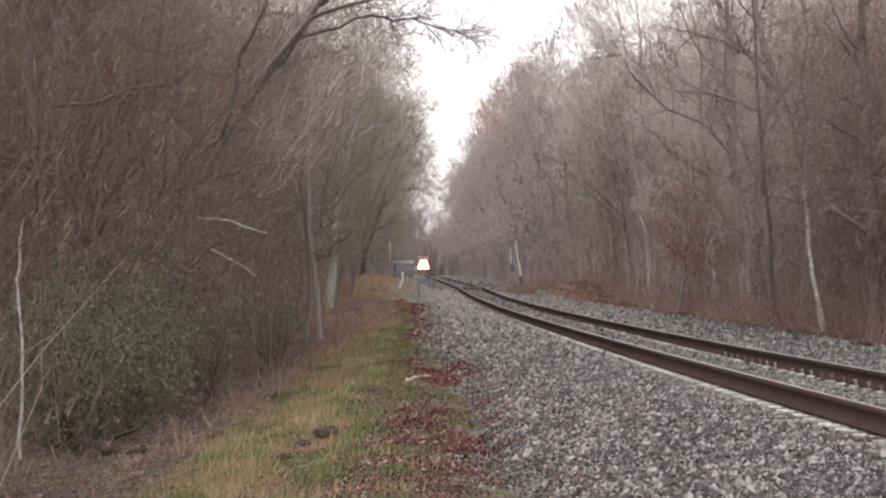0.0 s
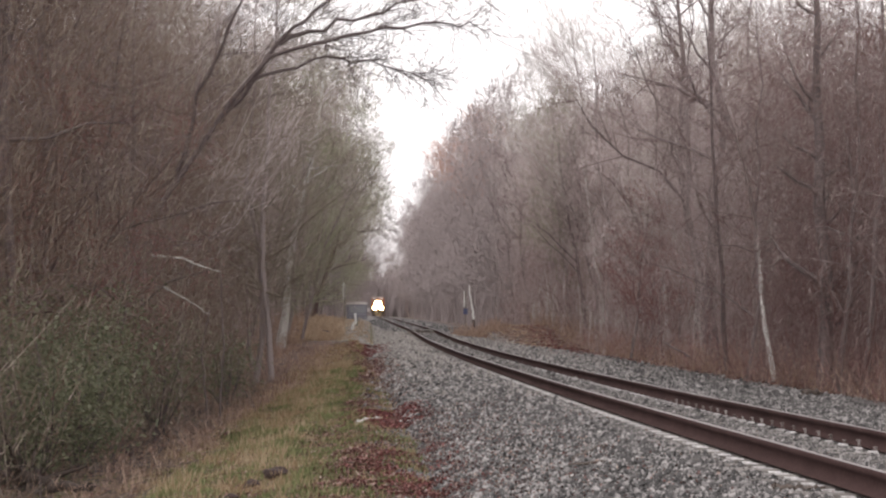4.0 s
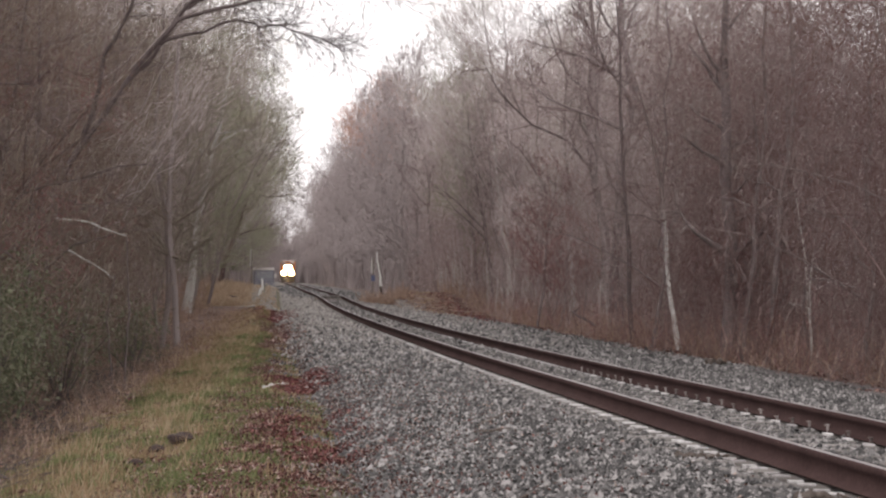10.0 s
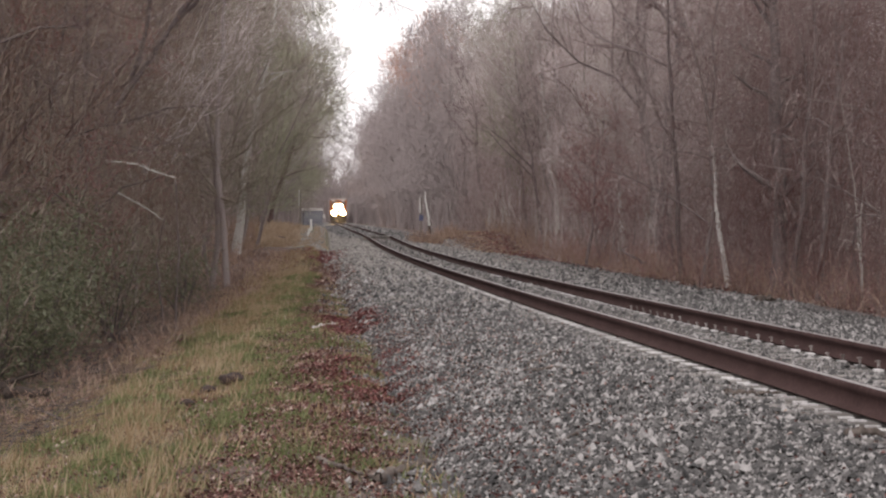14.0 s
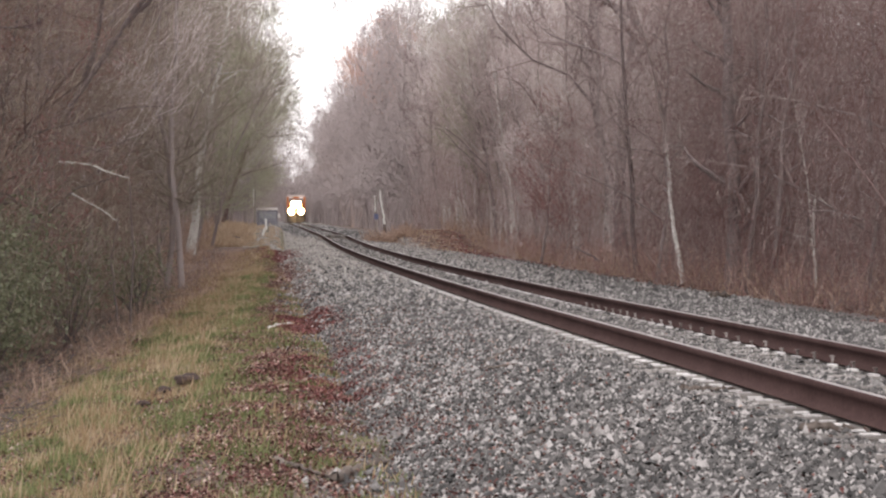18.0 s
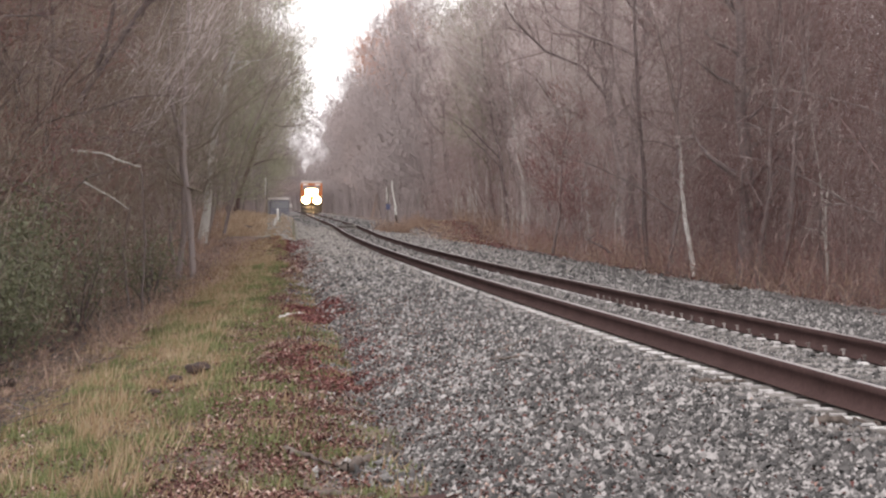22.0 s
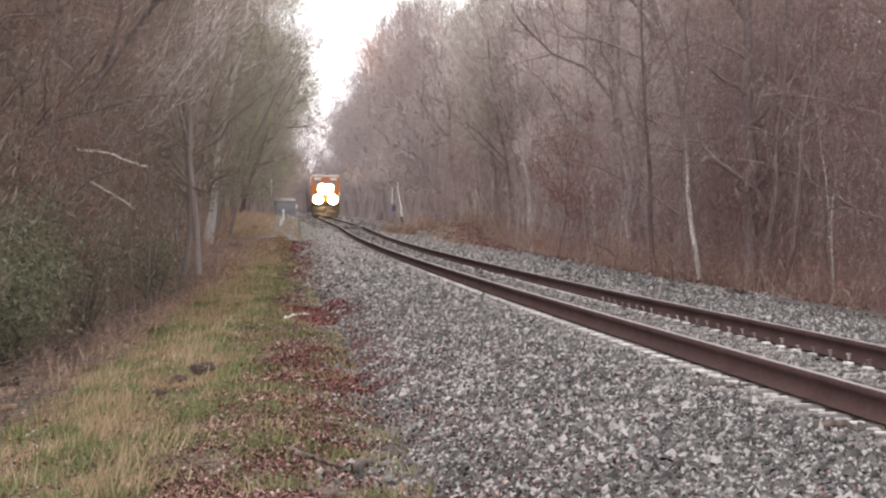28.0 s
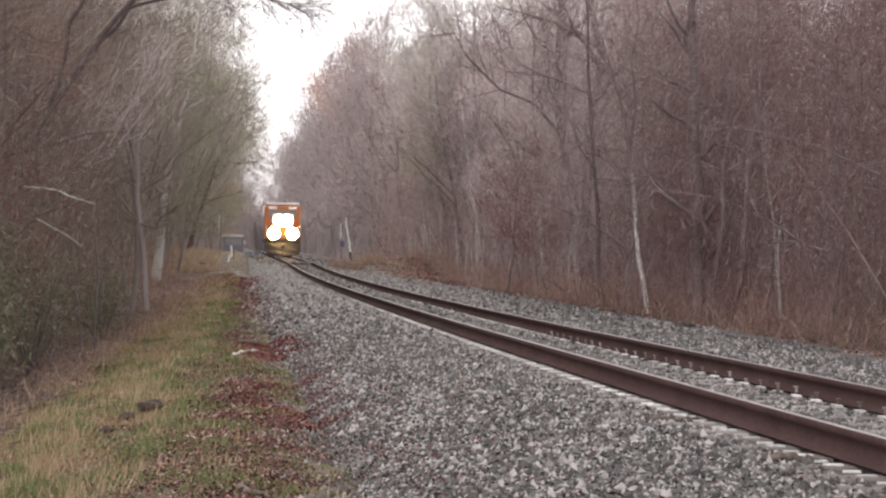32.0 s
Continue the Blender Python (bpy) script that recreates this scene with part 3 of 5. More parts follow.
blades("dry_grass", 5000, on_bank(0.0, 1.0, 0.1), 60, 100, 0.06, 0.22, M_STRAW, "thin brown grass on the far bank", "grass", power=1.0, patch=1)
blades("grass", 2600, lambda y, n: -4.6 + rg.normal(0, 0.45, n), 25, 33, 0.08, 0.22, M_GRASS, "tuft of green grass in the ditch", "grass", power=1.0)
blades("dry_grass", 16000, lambda y, n: np.clip(rg.normal(-2.3, 0.65, n), -3.8, -1.0), 102, 118, 0.12, 0.55, M_TAN, "tan grass beside the crossing", "grass", w=0.008, power=1.0, patch=1)
blades("dry_grass", 9000, lambda y, n: rg.uniform(-1.2, 0.6, n), 101, 120, 0.05, 0.16, M_TAN, "short tan grass beside the crossing", "grass", w=0.008, power=1.0)
blades("dry_grass", 2600, lambda y, n: rg.normal(9.2, 1.0, n), 94, 124, 0.05, 0.18, M_TAN, "short tan grass on the shoulder by the crossing", "grass", w=0.008, power=1.0)
blades("dry_grass", 6000, lambda y, n: bank_edge(y) - np.abs(rg.normal(0, 1.0, n)), 20, 95, 0.1, 0.4, M_STRAW, "thin dry grass among the briars of the ditch", "grass", power=1.1, lean=0.7)


def scatter_leaves(name, n, xfun, y0, y1, size, label, power=1.4, drift=0.0, mat=M_LEAF):
    y = y0 + (y1 - y0) * rg.random(n) ** power
    x = xfun(y, n)
    if drift:
        keep = np.sin(x * 4.1 + 1.5 * np.sin(y * 1.1)) * np.sin(y * 1.9 + 1.3 * x) + 0.5 * np.sin(x * 9 + y * 4.3) + rg.normal(0, 0.5, n) > drift
        x, y, n = x[keep], y[keep], int(keep.sum())
    u = x - centre(y)
    z = np.where((u > -4.0) & (u < 4.9), np.maximum(ground_z(x, y), ballast_z(x, y)), ground_z(x, y)) + rg.uniform(0.008, 0.04, n)
    s = size * rg.uniform(0.6, 1.4, n)
    a = rg.uniform(0, 6.28, n)
    d = np.stack([np.cos(a), np.sin(a), rg.normal(0, 0.35, n)], -1)
    p = np.stack([-np.sin(a), np.cos(a), rg.normal(0, 0.35, n)], -1)
    c = np.stack([x, y, z], -1)
    V = np.stack([c - d * s[:, None], c + p * s[:, None] * 0.6 + [0, 0, 0.012], c + d * s[:, None], c - p * s[:, None] * 0.6 + [0, 0, 0.012]], 1)
    t = np.array([[0, 1, 2], [0, 2, 3]])
    T = (np.arange(n)[:, None, None] * 4 + t[None]).reshape(-1, 3)
    return tagged(new(name, tri_mesh(name, V.reshape(-1, 3), T, mat)), label, "leaves", kind="stuff")


scatter_leaves("fallen_leaves", 84000, lambda y, n: 0.06 + rg.normal(0, 0.48, n) + 0.25 * np.sin(y * 1.1) * np.sin(y * 0.37), 9, 90, 0.0165, "red-brown fallen leaves along the edge of the stone", drift=-0.35)
scatter_leaves("fallen_leaves", 3200, lambda y, n: 0.9 + np.abs(rg.normal(0, 1.0, n)), 9, 34, 0.015, "scattered fallen leaves blown onto the stones", 1.2)
scatter_leaves("fallen_leaves", 6500, lambda y, n: 0.45 + rg.normal(0, 0.28, n), 31, 37.5, 0.024, "drift of deep red fallen leaves", 1.0, mat=M_REDLEAF)
scatter_leaves("fallen_leaves", 5000, lambda y, n: 0.5 + rg.normal(0, 0.3, n), 18.5, 25, 0.019, "drift of deep red fallen leaves in the short grass", 1.0, drift=-0.2, mat=M_REDLEAF)
scatter_leaves("fallen_leaves", 4500, lambda y, n: 0.3 + rg.normal(0, 0.45, n), 83, 99, 0.05, "drift of red fallen leaves below the crossing", 1.0, mat=M_REDLEAF)
scatter_leaves("fallen_leaves", 4500, lambda y, n: 0.35 + rg.normal(0, 0.35, n), 58, 77, 0.045, "drift of red fallen leaves at the edge of the stone", 1.0)
scatter_leaves("fallen_leaves", 4500, lambda y, n: 10.2 + rg.normal(0, 0.7, n), 74, 118, 0.055, "drift of red fallen leaves beside the ballast", 1.0, mat=M_REDLEAF)
scatter_leaves("fallen_leaves", 6000, lambda y, n: 0.0 + rg.normal(0, 0.5, n), -10, 9.5, 0.03, "fallen leaves along the stone's edge", 1.0)
scatter_leaves("fallen_leaves", 14000, lambda y, n: centre(y) + stone_edge(y) - 0.25 + np.abs(rg.normal(0, 1.0, n)), 22, 120, 0.042, "red-brown fallen leaves at the foot of the trees")
scatter_leaves("fallen_leaves", 12000, lambda y, n: bank_edge(y) + 0.2 - np.abs(rg.normal(0, 2.0, n)), 14, 98, 0.05, "brown fallen leaves in the ditch")

scatter_leaves("fallen_leaves", 34000, lambda y, n: rg.uniform(-3.2, 0.2, n), 9, 60, 0.02, "brown fallen leaves caught in the grass")


def litter(name, n, x0, x1, y0, y1, l0, l1, label, mat):
    """Dead twigs lying crosswise at the foot of the bank."""
    y = y0 + (y1 - y0) * rg.random(n) ** 1.2
    x = rg.uniform(x0, x1, n) + 0.25 * np.sin(y * 0.9)
    S = Soup()
    D = np.stack([rg.normal(0.4, 0.7, n), rg.normal(0, 0.9, n), np.abs(rg.normal(0.1, 0.18, n))], -1)
    S.spikes(np.stack([x, y, ground_z(x, y) + rg.uniform(0.0, 0.22, n)], -1), D, rg.uniform(l0, l1, n), rg.uniform(0.003, 0.009, n))
    return tagged(new(name, S.mesh(name, mat)), label, "dead wood", kind="stuff")


litter("dead_twigs", 2600, -5.6, -3.1, 15, 60, 0.2, 0.75, "dark dead twigs lying at the foot of the bank", M_WOOD)
litter("dead_twigs", 1500, -5.2, -2.6, 20, 80, 0.3, 1.1, "grey-brown dead branches tangled in the ditch", M_MIDBARK)
litter("dead_twigs", 220, -2.6, 1.6, 10, 40, 0.07, 0.22, "small dead twigs scattered on the bank and stones", M_WOOD)

def pale_stone(x, y, r, seed):
    g = random.Random(seed)
    bm = bmesh.new()
    bmesh.ops.create_icosphere(bm, subdivisions=1, radius=r)
    for v in bm.verts:
        v.co *= g.uniform(0.75, 1.2)
        v.co.z *= 0.6
    z = max(float(ground_z(x, y)), float(ballast_z(x, y)))
    return tagged(part("stone", bm, M_PALEBARK, m=pose(x, y, z + r * 0.4)), "pale stone lying on the ballast", "stone", "pale stones")


for i, (x, y, r) in enumerate(((1.95, 17.5, 0.035), (1.2, 14.6, 0.022), (0.72, 33.2, 0.05), (2.75, 22.0, 0.032), (1.5, 20.5, 0.025))):
    pale_stone(x, y, r, i)

# ---- trees ----
def unit(v):
    return v / (np.linalg.norm(v) + 1e-9)


def tree_parts(seed, height, r0, limbs=16, sub=6, twigs=8, fine=4, low=0.3, lean=0.0, crown=0.34, wander=0.03, up=0.75):
    """Trunk with limbs, and a crown of branches and twigs, as two meshes' worth of triangles. Leans towards +x."""
    r = np.random.default_rng(seed)
    wood, tw = Soup(), Soup()
    k = 10
    t = np.linspace(0, 1, k)
    drift = np.cumsum(r.normal(0, wander * height / k * 2.2, (k, 2)), axis=0)
    P = np.stack([drift[:, 0] + lean * height * t ** 1.6, drift[:, 1], t * height], -1)
    P[0, :2] = 0
    R = r0 * (1 - t) ** 0.8 * 0.92 + 0.012
    R[0] *= 1.35
    wood.tube(np.concatenate([[P[0] - [0, 0, 0.4]], P]), np.concatenate([[R[0] * 1.1], R]), 7)
    B, D, L = [], [], []
    for i in range(limbs):
        s = low + (0.98 - low) * (i + r.random()) / limbs
        p0 = np.array([np.interp(s, t, P[:, c]) for c in range(3)])
        rr = np.interp(s, t, R) * r.uniform(0.4, 0.7)
        az = r.uniform(0, 6.283)
        d = unit(np.array([np.cos(az) + lean * 1.5, np.sin(az), up + r.normal(0, 0.25)]))
        ln = height * crown * (1.05 - 0.75 * s) * r.uniform(0.7, 1.3)
        pts = [p0]
        for q in range(4):
            d = unit(d + r.normal(0, 0.26, 3) + [0, 0, 0.08])
            pts.append(pts[-1] + d * ln / 4)
        pts = np.array(pts)
        wood.tube(pts, rr * np.array([1, 0.75, 0.55, 0.35, 0.12]), 4)
        for j in range(sub):
            w = r.uniform(0.2, 1.0) * 4
            q = min(int(w), 3)
            b0 = pts[q] + (pts[q + 1] - pts[q]) * (w - q)
            bd = unit(unit(pts[q + 1] - pts[q]) + r.normal(0, 0.75, 3) + [0, 0, 0.1])
            bl = ln * r.uniform(0.2, 0.42)
            b1 = b0 + bd * bl * 0.5
            b2 = b1 + unit(bd + r.normal(0, 0.25, 3) + [0, 0, 0.15]) * bl * 0.5
            tw.tube([b0, b1, b2], [rr * 0.32 + 0.004, rr * 0.2 + 0.003, 0.004], 3)
            f = r.random(twigs)[:, None]
            tb = np.where(f < 0.5, b0 + (b1 - b0) * 2 * f, b1 + (b2 - b1) * (2 * f - 1))
            td = bd + r.normal(0, 0.85, (twigs, 3)) + [0, 0, 0.1]
            B.append(tb), D.append(td), L.append(bl * r.uniform(0.3, 0.65, twigs))
    B, D, L = np.concatenate(B), np.concatenate(D), np.concatenate(L)
    D /= np.linalg.norm(D, axis=1)[:, None]
    tw.bent(B, D, L, np.full(len(B), 0.0085), r)
    if fine:
        B2 = np.repeat(B + D * (L * 0.15)[:, None], fine, 0) + np.repeat(D * L[:, None], fine, 0) * r.uniform(0, 0.8, (len(B) * fine, 1))
        D2 = np.repeat(D, fine, 0) + r.normal(0, 0.9, (len(B) * fine, 3))
        tw.spikes(B2, D2, np.repeat(L, fine) * r.uniform(0.25, 0.55, len(B) * fine), np.full(len(B2), 0.0085), sides=2)
    return wood, tw


def tree_kind(seed, bark=M_BARK, twig=M_TWIG, **kw):
    wood, tw = tree_parts(seed, **kw)
    return wood.mesh("trunk", bark, True), tw.mesh("crown", twig)


def plant_tree(kind, m, label, name="tree", group="", category="tree"):
    ob = thing(name, label, category, m, group)
    part("trunk", kind[0], None, ob)
    part("crown", kind[1], None, ob)
    return ob


def domed_kind(seed, height, r0, twig=M_HAZYTWIG, bark=M_HAZYBARK, clumps=26, per=130, spread=0.25, base=0.3, lean=0.02, width=0.012, reach=(0.025, 0.06), bends=False):
    """A tree whose rounded crown is built up of clumps of fine twigs, each at the end of its own limb."""
    r = np.random.default_rng(seed + 500)
    wood, S = Soup(), Soup()
    t = np.linspace(0, 1, 9)
    P = np.stack([np.cumsum(r.normal(0, 0.012 * height, 9)) + lean * height * t ** 1.5, np.cumsum(r.normal(0, 0.012 * height, 9)), t * height * 0.9], -1)
    P[0, :2] = 0
    R = r0 * (1 - t) ** 0.8 + 0.012
    wood.tube(np.concatenate([[P[0] - [0, 0, 0.4]], P]), np.concatenate([[R[0] * 1.4], R]), 7)
    for i in range(clumps):
        u = (i + r.random()) / clumps
        az = r.uniform(0, 6.283)
        rad = spread * height * np.sin(np.pi * (0.16 + 0.78 * u)) ** 0.7 * r.uniform(0.35, 1.0)
        h = height * (base + (0.95 - base) * u)
        trunk = lambda z: np.array([np.interp(z, P[:, 2], P[:, c]) for c in range(3)])
        c = trunk(h) * [1, 1, 0] + [np.cos(az) * rad, np.sin(az) * rad, h]
        h0 = max(0.18 * height, h - rad * r.uniform(0.5, 1.1) - 0.05 * height)
        p0 = trunk(h0)
        mid = (p0 + c) / 2 + r.normal(0, 0.012 * height, 3) + [0, 0, -0.1 * rad]
        rr = np.interp(h0, P[:, 2], R) * r.uniform(0.35, 0.6)
        S.tube([p0, p0 + (mid - p0) * 0.6 + r.normal(0, 0.014 * height, 3), mid + r.normal(0, 0.01 * height, 3), c], rr * np.array([0.9, 0.7, 0.45, 0.15]) + 0.004, 3)
        size = height * r.uniform(0.055, 0.1)
        for k in range(4):
            e = c + r.normal(0, 0.75, 3) * size
            b = mid + (c - mid) * r.uniform(0, 0.9)
            S.tube([b, (b + e) / 2 + r.normal(0, 0.15, 3) * size, e], [rr * 0.25 + 0.005, rr * 0.15 + 0.004, 0.003], 3)
        d = r.normal(0, 1, (per, 3))
        d /= np.linalg.norm(d, axis=1)[:, None]
        B = c + d * (r.random(per) ** 0.5 * size)[:, None] * [1, 1, 0.85]
        D = d * 0.7 + unit(c - p0) * 0.3 + [0, 0, 0.15] + r.normal(0, 0.7, (per, 3))
        L = height * r.uniform(*reach, per)
        if bends:
            S.bent(B, D, L, width * r.uniform(0.6, 1.4, per), r)
        else:
            S.spikes(B, D, L, width * r.uniform(0.6, 1.4, per), sides=2)
    return wood.mesh("trunk", bark, True), S.mesh("crown", twig)


TALL = [tree_kind(20 + i, height=h, r0=r, limbs=17, sub=6, twigs=7, fine=4, lean=ln, low=lo, crown=cr, wander=0.05) for i, (h, r, ln, lo, cr) in enumerate(
    [(17, 0.13, 0.03, 0.3, 0.36), (18, 0.15, 0.0, 0.35, 0.34), (15, 0.1, 0.07, 0.28, 0.36), (16, 0.11, 0.1, 0.2, 0.36)])]
THIN = [tree_kind(40 + i, height=h, r0=r, limbs=14, sub=5, twigs=6, fine=3, lean=ln, low=0.15, crown=0.32, wander=0.05, bark=M_MIDBARK) for i, (h, r, ln) in enumerate(
    [(11, 0.06, 0.06), (13, 0.07, 0.0), (9, 0.05, 0.12), (14, 0.08, 0.03)])]
NEARDOME = [domed_kind(50 + i, h, 0.1, twig=tw, bark=M_BARK, per=95, width=0.0065, reach=(0.02, 0.05), bends=True, base=b) for i, (h, tw, b) in enumerate([(15, M_TWIG, 0.2), (17, M_TWIG, 0.28), (12, M_TWIG, 0.15)])]
DARKDOME = [domed_kind(55 + i, h, 0.1, twig=M_OLIVETWIG, bark=M_HAZYBARK, per=120, width=0.013, base=0.2) for i, h in enumerate((15, 17))]
# crowns from about 60 m on wear the haze-lightened twig colours
DOME = [domed_kind(60 + i, h, 0.1, twig=tw, clumps=c, base=b) for i, (h, tw, c, b) in enumerate([(16, M_HAZYMIDTWIG, 26, 0.3), (18, M_HAZYTWIG, 30, 0.34), (14, M_HAZYMIDTWIG, 24, 0.24), (17, M_HAZYTWIG, 28, 0.3)])]
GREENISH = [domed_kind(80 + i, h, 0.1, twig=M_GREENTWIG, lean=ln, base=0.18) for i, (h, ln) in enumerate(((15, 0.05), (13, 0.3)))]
# distant trees have haze in their colour, pale grey from trunk to twig
FAR = [domed_kind(110 + i, h, 0.16, twig=M_HAZYBRUSH, bark=M_HAZYBRUSH, clumps=20, per=75, spread=0.25, base=0.16, width=0.036) for i, h in enumerate((19, 21, 17, 22))]
THINFAR = [domed_kind(120 + i, h, 0.2, twig=M_HAZYBRUSH, bark=M_HAZYBRUSH, clumps=18, per=34, spread=0.24, base=0.3, width=0.04) for i, h in enumerate((26, 30))]
CROOKED = [tree_kind(90 + i, height=h, r0=r, limbs=15, sub=5, twigs=6, fine=3, lean=ln, low=0.3, crown=0.4, wander=0.085, bark=bk) for i, (h, r, ln, bk) in enumerate(
    [(13, 0.11, 0.05, M_HAZYBARK), (12, 0.1, 0.1, M_BIRCH), (14, 0.12, 0.0, M_HAZYBARK)])]
FAR_RED = domed_kind(70, 25.8, 0.2, twig=M_OAK, clumps=22, per=200, base=0.62, spread=0.2, width=0.032, reach=(0.015, 0.035))
THIN_RED = domed_kind(71, 6.2, 0.045, twig=M_REDTWIG, clumps=20, per=90, width=0.013, spread=0.24, reach=(0.015, 0.04))

woods = random.Random(9)


def wood_edge(side, y0, y1, step, rows, kinds, edge, depth, label, group, size=1.0):
    y = y0
    while y < y1:
        for rw in range(rows):
            yy = y + woods.uniform(-0.5, 0.5) * step * 1.6
            x = edge + side * (depth * (rw + woods.uniform(-0.4, 0.4)))
            kind = kinds[woods.randrange(len(kinds))]
            turn = (180 if side > 0 else 0) + woods.uniform(-55, 55)
            z = float(ground_z(x, yy)) - 0.05
            sc = size * woods.uniform(0.85, 1.15)
            plant_tree(kind, pose(x, yy, z, woods.uniform(-3, 3), woods.uniform(-3, 3), turn) @ Matrix.Scale(sc, 4), label, group=group)
        y += step


R_EDGE, L_EDGE = 12.4, -5.5
BARE = "bare grey-brown woodland tree with fine twigs"
wood_edge(1, 24, 60, 2.8, 1, THIN * 2 + NEARDOME, R_EDGE, 3.2, BARE, "trees right of the track", 0.85)
wood_edge(1, 26, 60, 3.4, 2, NEARDOME + THIN[:2], R_EDGE + 4.0, 4.5, BARE, "trees right of the track", 0.72)
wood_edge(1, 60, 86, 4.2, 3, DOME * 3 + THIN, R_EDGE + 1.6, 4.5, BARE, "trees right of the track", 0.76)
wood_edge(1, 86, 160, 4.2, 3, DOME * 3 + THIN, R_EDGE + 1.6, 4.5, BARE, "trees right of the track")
wood_edge(-1, 35, 62, 2.4, 1, THIN + NEARDOME, L_EDGE - 1.2, 3.0, BARE, "trees left of the track")
wood_edge(-1, 28, 70, 3.0, 2, NEARDOME + THIN[:2], L_EDGE - 4.0, 3.5, BARE, "trees left of the track")
wood_edge(-1, 62, 96, 4.2, 3, DARKDOME * 3 + DOME[:1] + THIN[:2], L_EDGE + 0.7, 4.2, BARE, "trees left of the track")
wood_edge(-1, 34, 84, 4.6, 2, DARKDOME, L_EDGE - 11.5, 5.0, BARE, "trees left of the track")
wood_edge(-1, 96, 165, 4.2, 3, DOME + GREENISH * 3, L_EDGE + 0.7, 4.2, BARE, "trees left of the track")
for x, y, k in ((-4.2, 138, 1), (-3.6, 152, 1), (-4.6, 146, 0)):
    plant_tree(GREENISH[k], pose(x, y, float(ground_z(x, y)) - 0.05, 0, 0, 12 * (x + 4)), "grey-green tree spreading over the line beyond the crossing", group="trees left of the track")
wood_edge(1, 72, 150, 5.5, 1, CROOKED, R_EDGE + 0.3, 1.0, "crooked bare tree at the edge of the wood", "trees right of the track")


for x, y, k, turn in ((-6.4, 34, 0, 10), (-7.6, 39, 2, -30), (-6.6, 46, 0, 40), (-7.9, 52, 2, 5), (-6.3, 57, 0, -20), (-9.2, 44, 2, 20)):
    plant_tree(TALL[k], pose(x, y, float(ground_z(x, y)) - 0.05, 0, 0, turn) @ Matrix.Scale(0.85, 4), "dark bare tree in the thicket", group="trees left of the track")


DISTANT = "bare tree in the distance, coloured pale for haze"


def joined_wood(side, y0, y1, step, rows, edge, depth, rise, label, seed):
    """Trees too far off to tell apart, joined; rise gives their growth with distance."""
    g = random.Random(seed)
    S = Soup()
    y = y0
    while y < y1:
        for rw in range(rows):
            yy = y + g.uniform(-0.8, 0.8) * step
            x = edge + side * depth * (rw + g.uniform(-0.35, 0.35))
            k = float(np.interp(yy, *rise)) * g.uniform(0.9, 1.12)
            m = pose(x, yy, float(ground_z(x, yy)) - 0.1, 0, 0, (180 if side > 0 else 0) + g.uniform(-60, 60)) @ Matrix.Scale(k, 4)
            m = np.array(m)
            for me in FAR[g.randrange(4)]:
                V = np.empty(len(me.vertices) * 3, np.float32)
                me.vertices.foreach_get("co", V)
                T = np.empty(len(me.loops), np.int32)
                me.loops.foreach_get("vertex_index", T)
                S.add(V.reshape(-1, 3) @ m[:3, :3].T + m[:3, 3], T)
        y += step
    return tagged(new("far_trees", S.mesh("far_trees", M_HAZYBRUSH)), label, "trees", kind="stuff")


joined_wood(1, 162, 500, 7.5, 2, 13.9, 5.5, ([160, 230, 310, 430], [1.06, 1.16, 1.25, 1.32]), "bare trees receding along the line, coloured pale for haze", 31)
joined_wood(-1, 166, 500, 7.5, 2, -4.6, 6.0, ([160, 500], [1.0, 1.05]), "bare trees receding beyond the crossing, coloured pale for haze", 32)
wood_edge(1, 545, 590, 14.0, 11, THINFAR, -30.0, 7.0, "bare tree where the line bends out of view, coloured pale for haze", "trees closing the line")

# trees that stand out
plant_tree(FAR_RED, pose(12.9, 220, -0.4, 0, 0, 180), "tall oak that keeps its rust-brown leaves", "oak_tree")
plant_tree(GREENISH[0], pose(12.4, 112, 0.0, 0, 0, 180) @ Matrix.Scale(1.02, 4), "broad grey-green bare tree at the wood's edge")
for x, y, s in ((11.0, 78, 1.2), (11.8, 80, 1.15), (11.5, 75.5, 0.85), (12.3, 76, 1.05), (12.4, 112, 0.8), (14.5, 60, 1.25), (-5.6, 43, 0.9), (-6.8, 38, 1.3), (-6.6, 55, 1.55), (-7.4, 48, 1.5)):
    plant_tree(THIN_RED, pose(x, y, float(ground_z(x, y)) - 0.05, 0, 0, 40 * x) @ Matrix.Scale(s, 4), "slender sapling with withered red-brown leaves", "sapling")


def standing(x, y, seed, label, turn=180, bark=M_BARK, name="tree", **kw):
    return plant_tree(tree_kind(seed, bark=bark, **kw), pose(x, y, float(ground_z(x, y)) - 0.05, 0, 0, turn), label, name)


standing(12.9, 72.5, 101, "tall dark bare tree with forked limbs beside the ballast", height=17, r0=0.21, lean=0.1, wander=0.055, low=0.35, limbs=20, sub=6, twigs=7, fine=4, crown=0.42)
standing(12.3, 66.0, 102, "thick dark bare tree at the wood's edge", height=19, r0=0.22, lean=0.03, wander=0.05, low=0.3, limbs=20, sub=6, twigs=7, fine=4, crown=0.36)
standing(11.75, 54.0, 103, "slim leaning tree with a pale white lower trunk", bark=M_BIRCH, name="birch_tree", height=8.0, r0=0.066, lean=0.2, low=0.5, limbs=9, sub=4, twigs=5, fine=3)
standing(11.7, 48.0, 104, "dark trunk thick with clinging vines", height=14, r0=0.19, lean=0.0, low=0.05, limbs=26, sub=5, twigs=6, fine=4, crown=0.16)
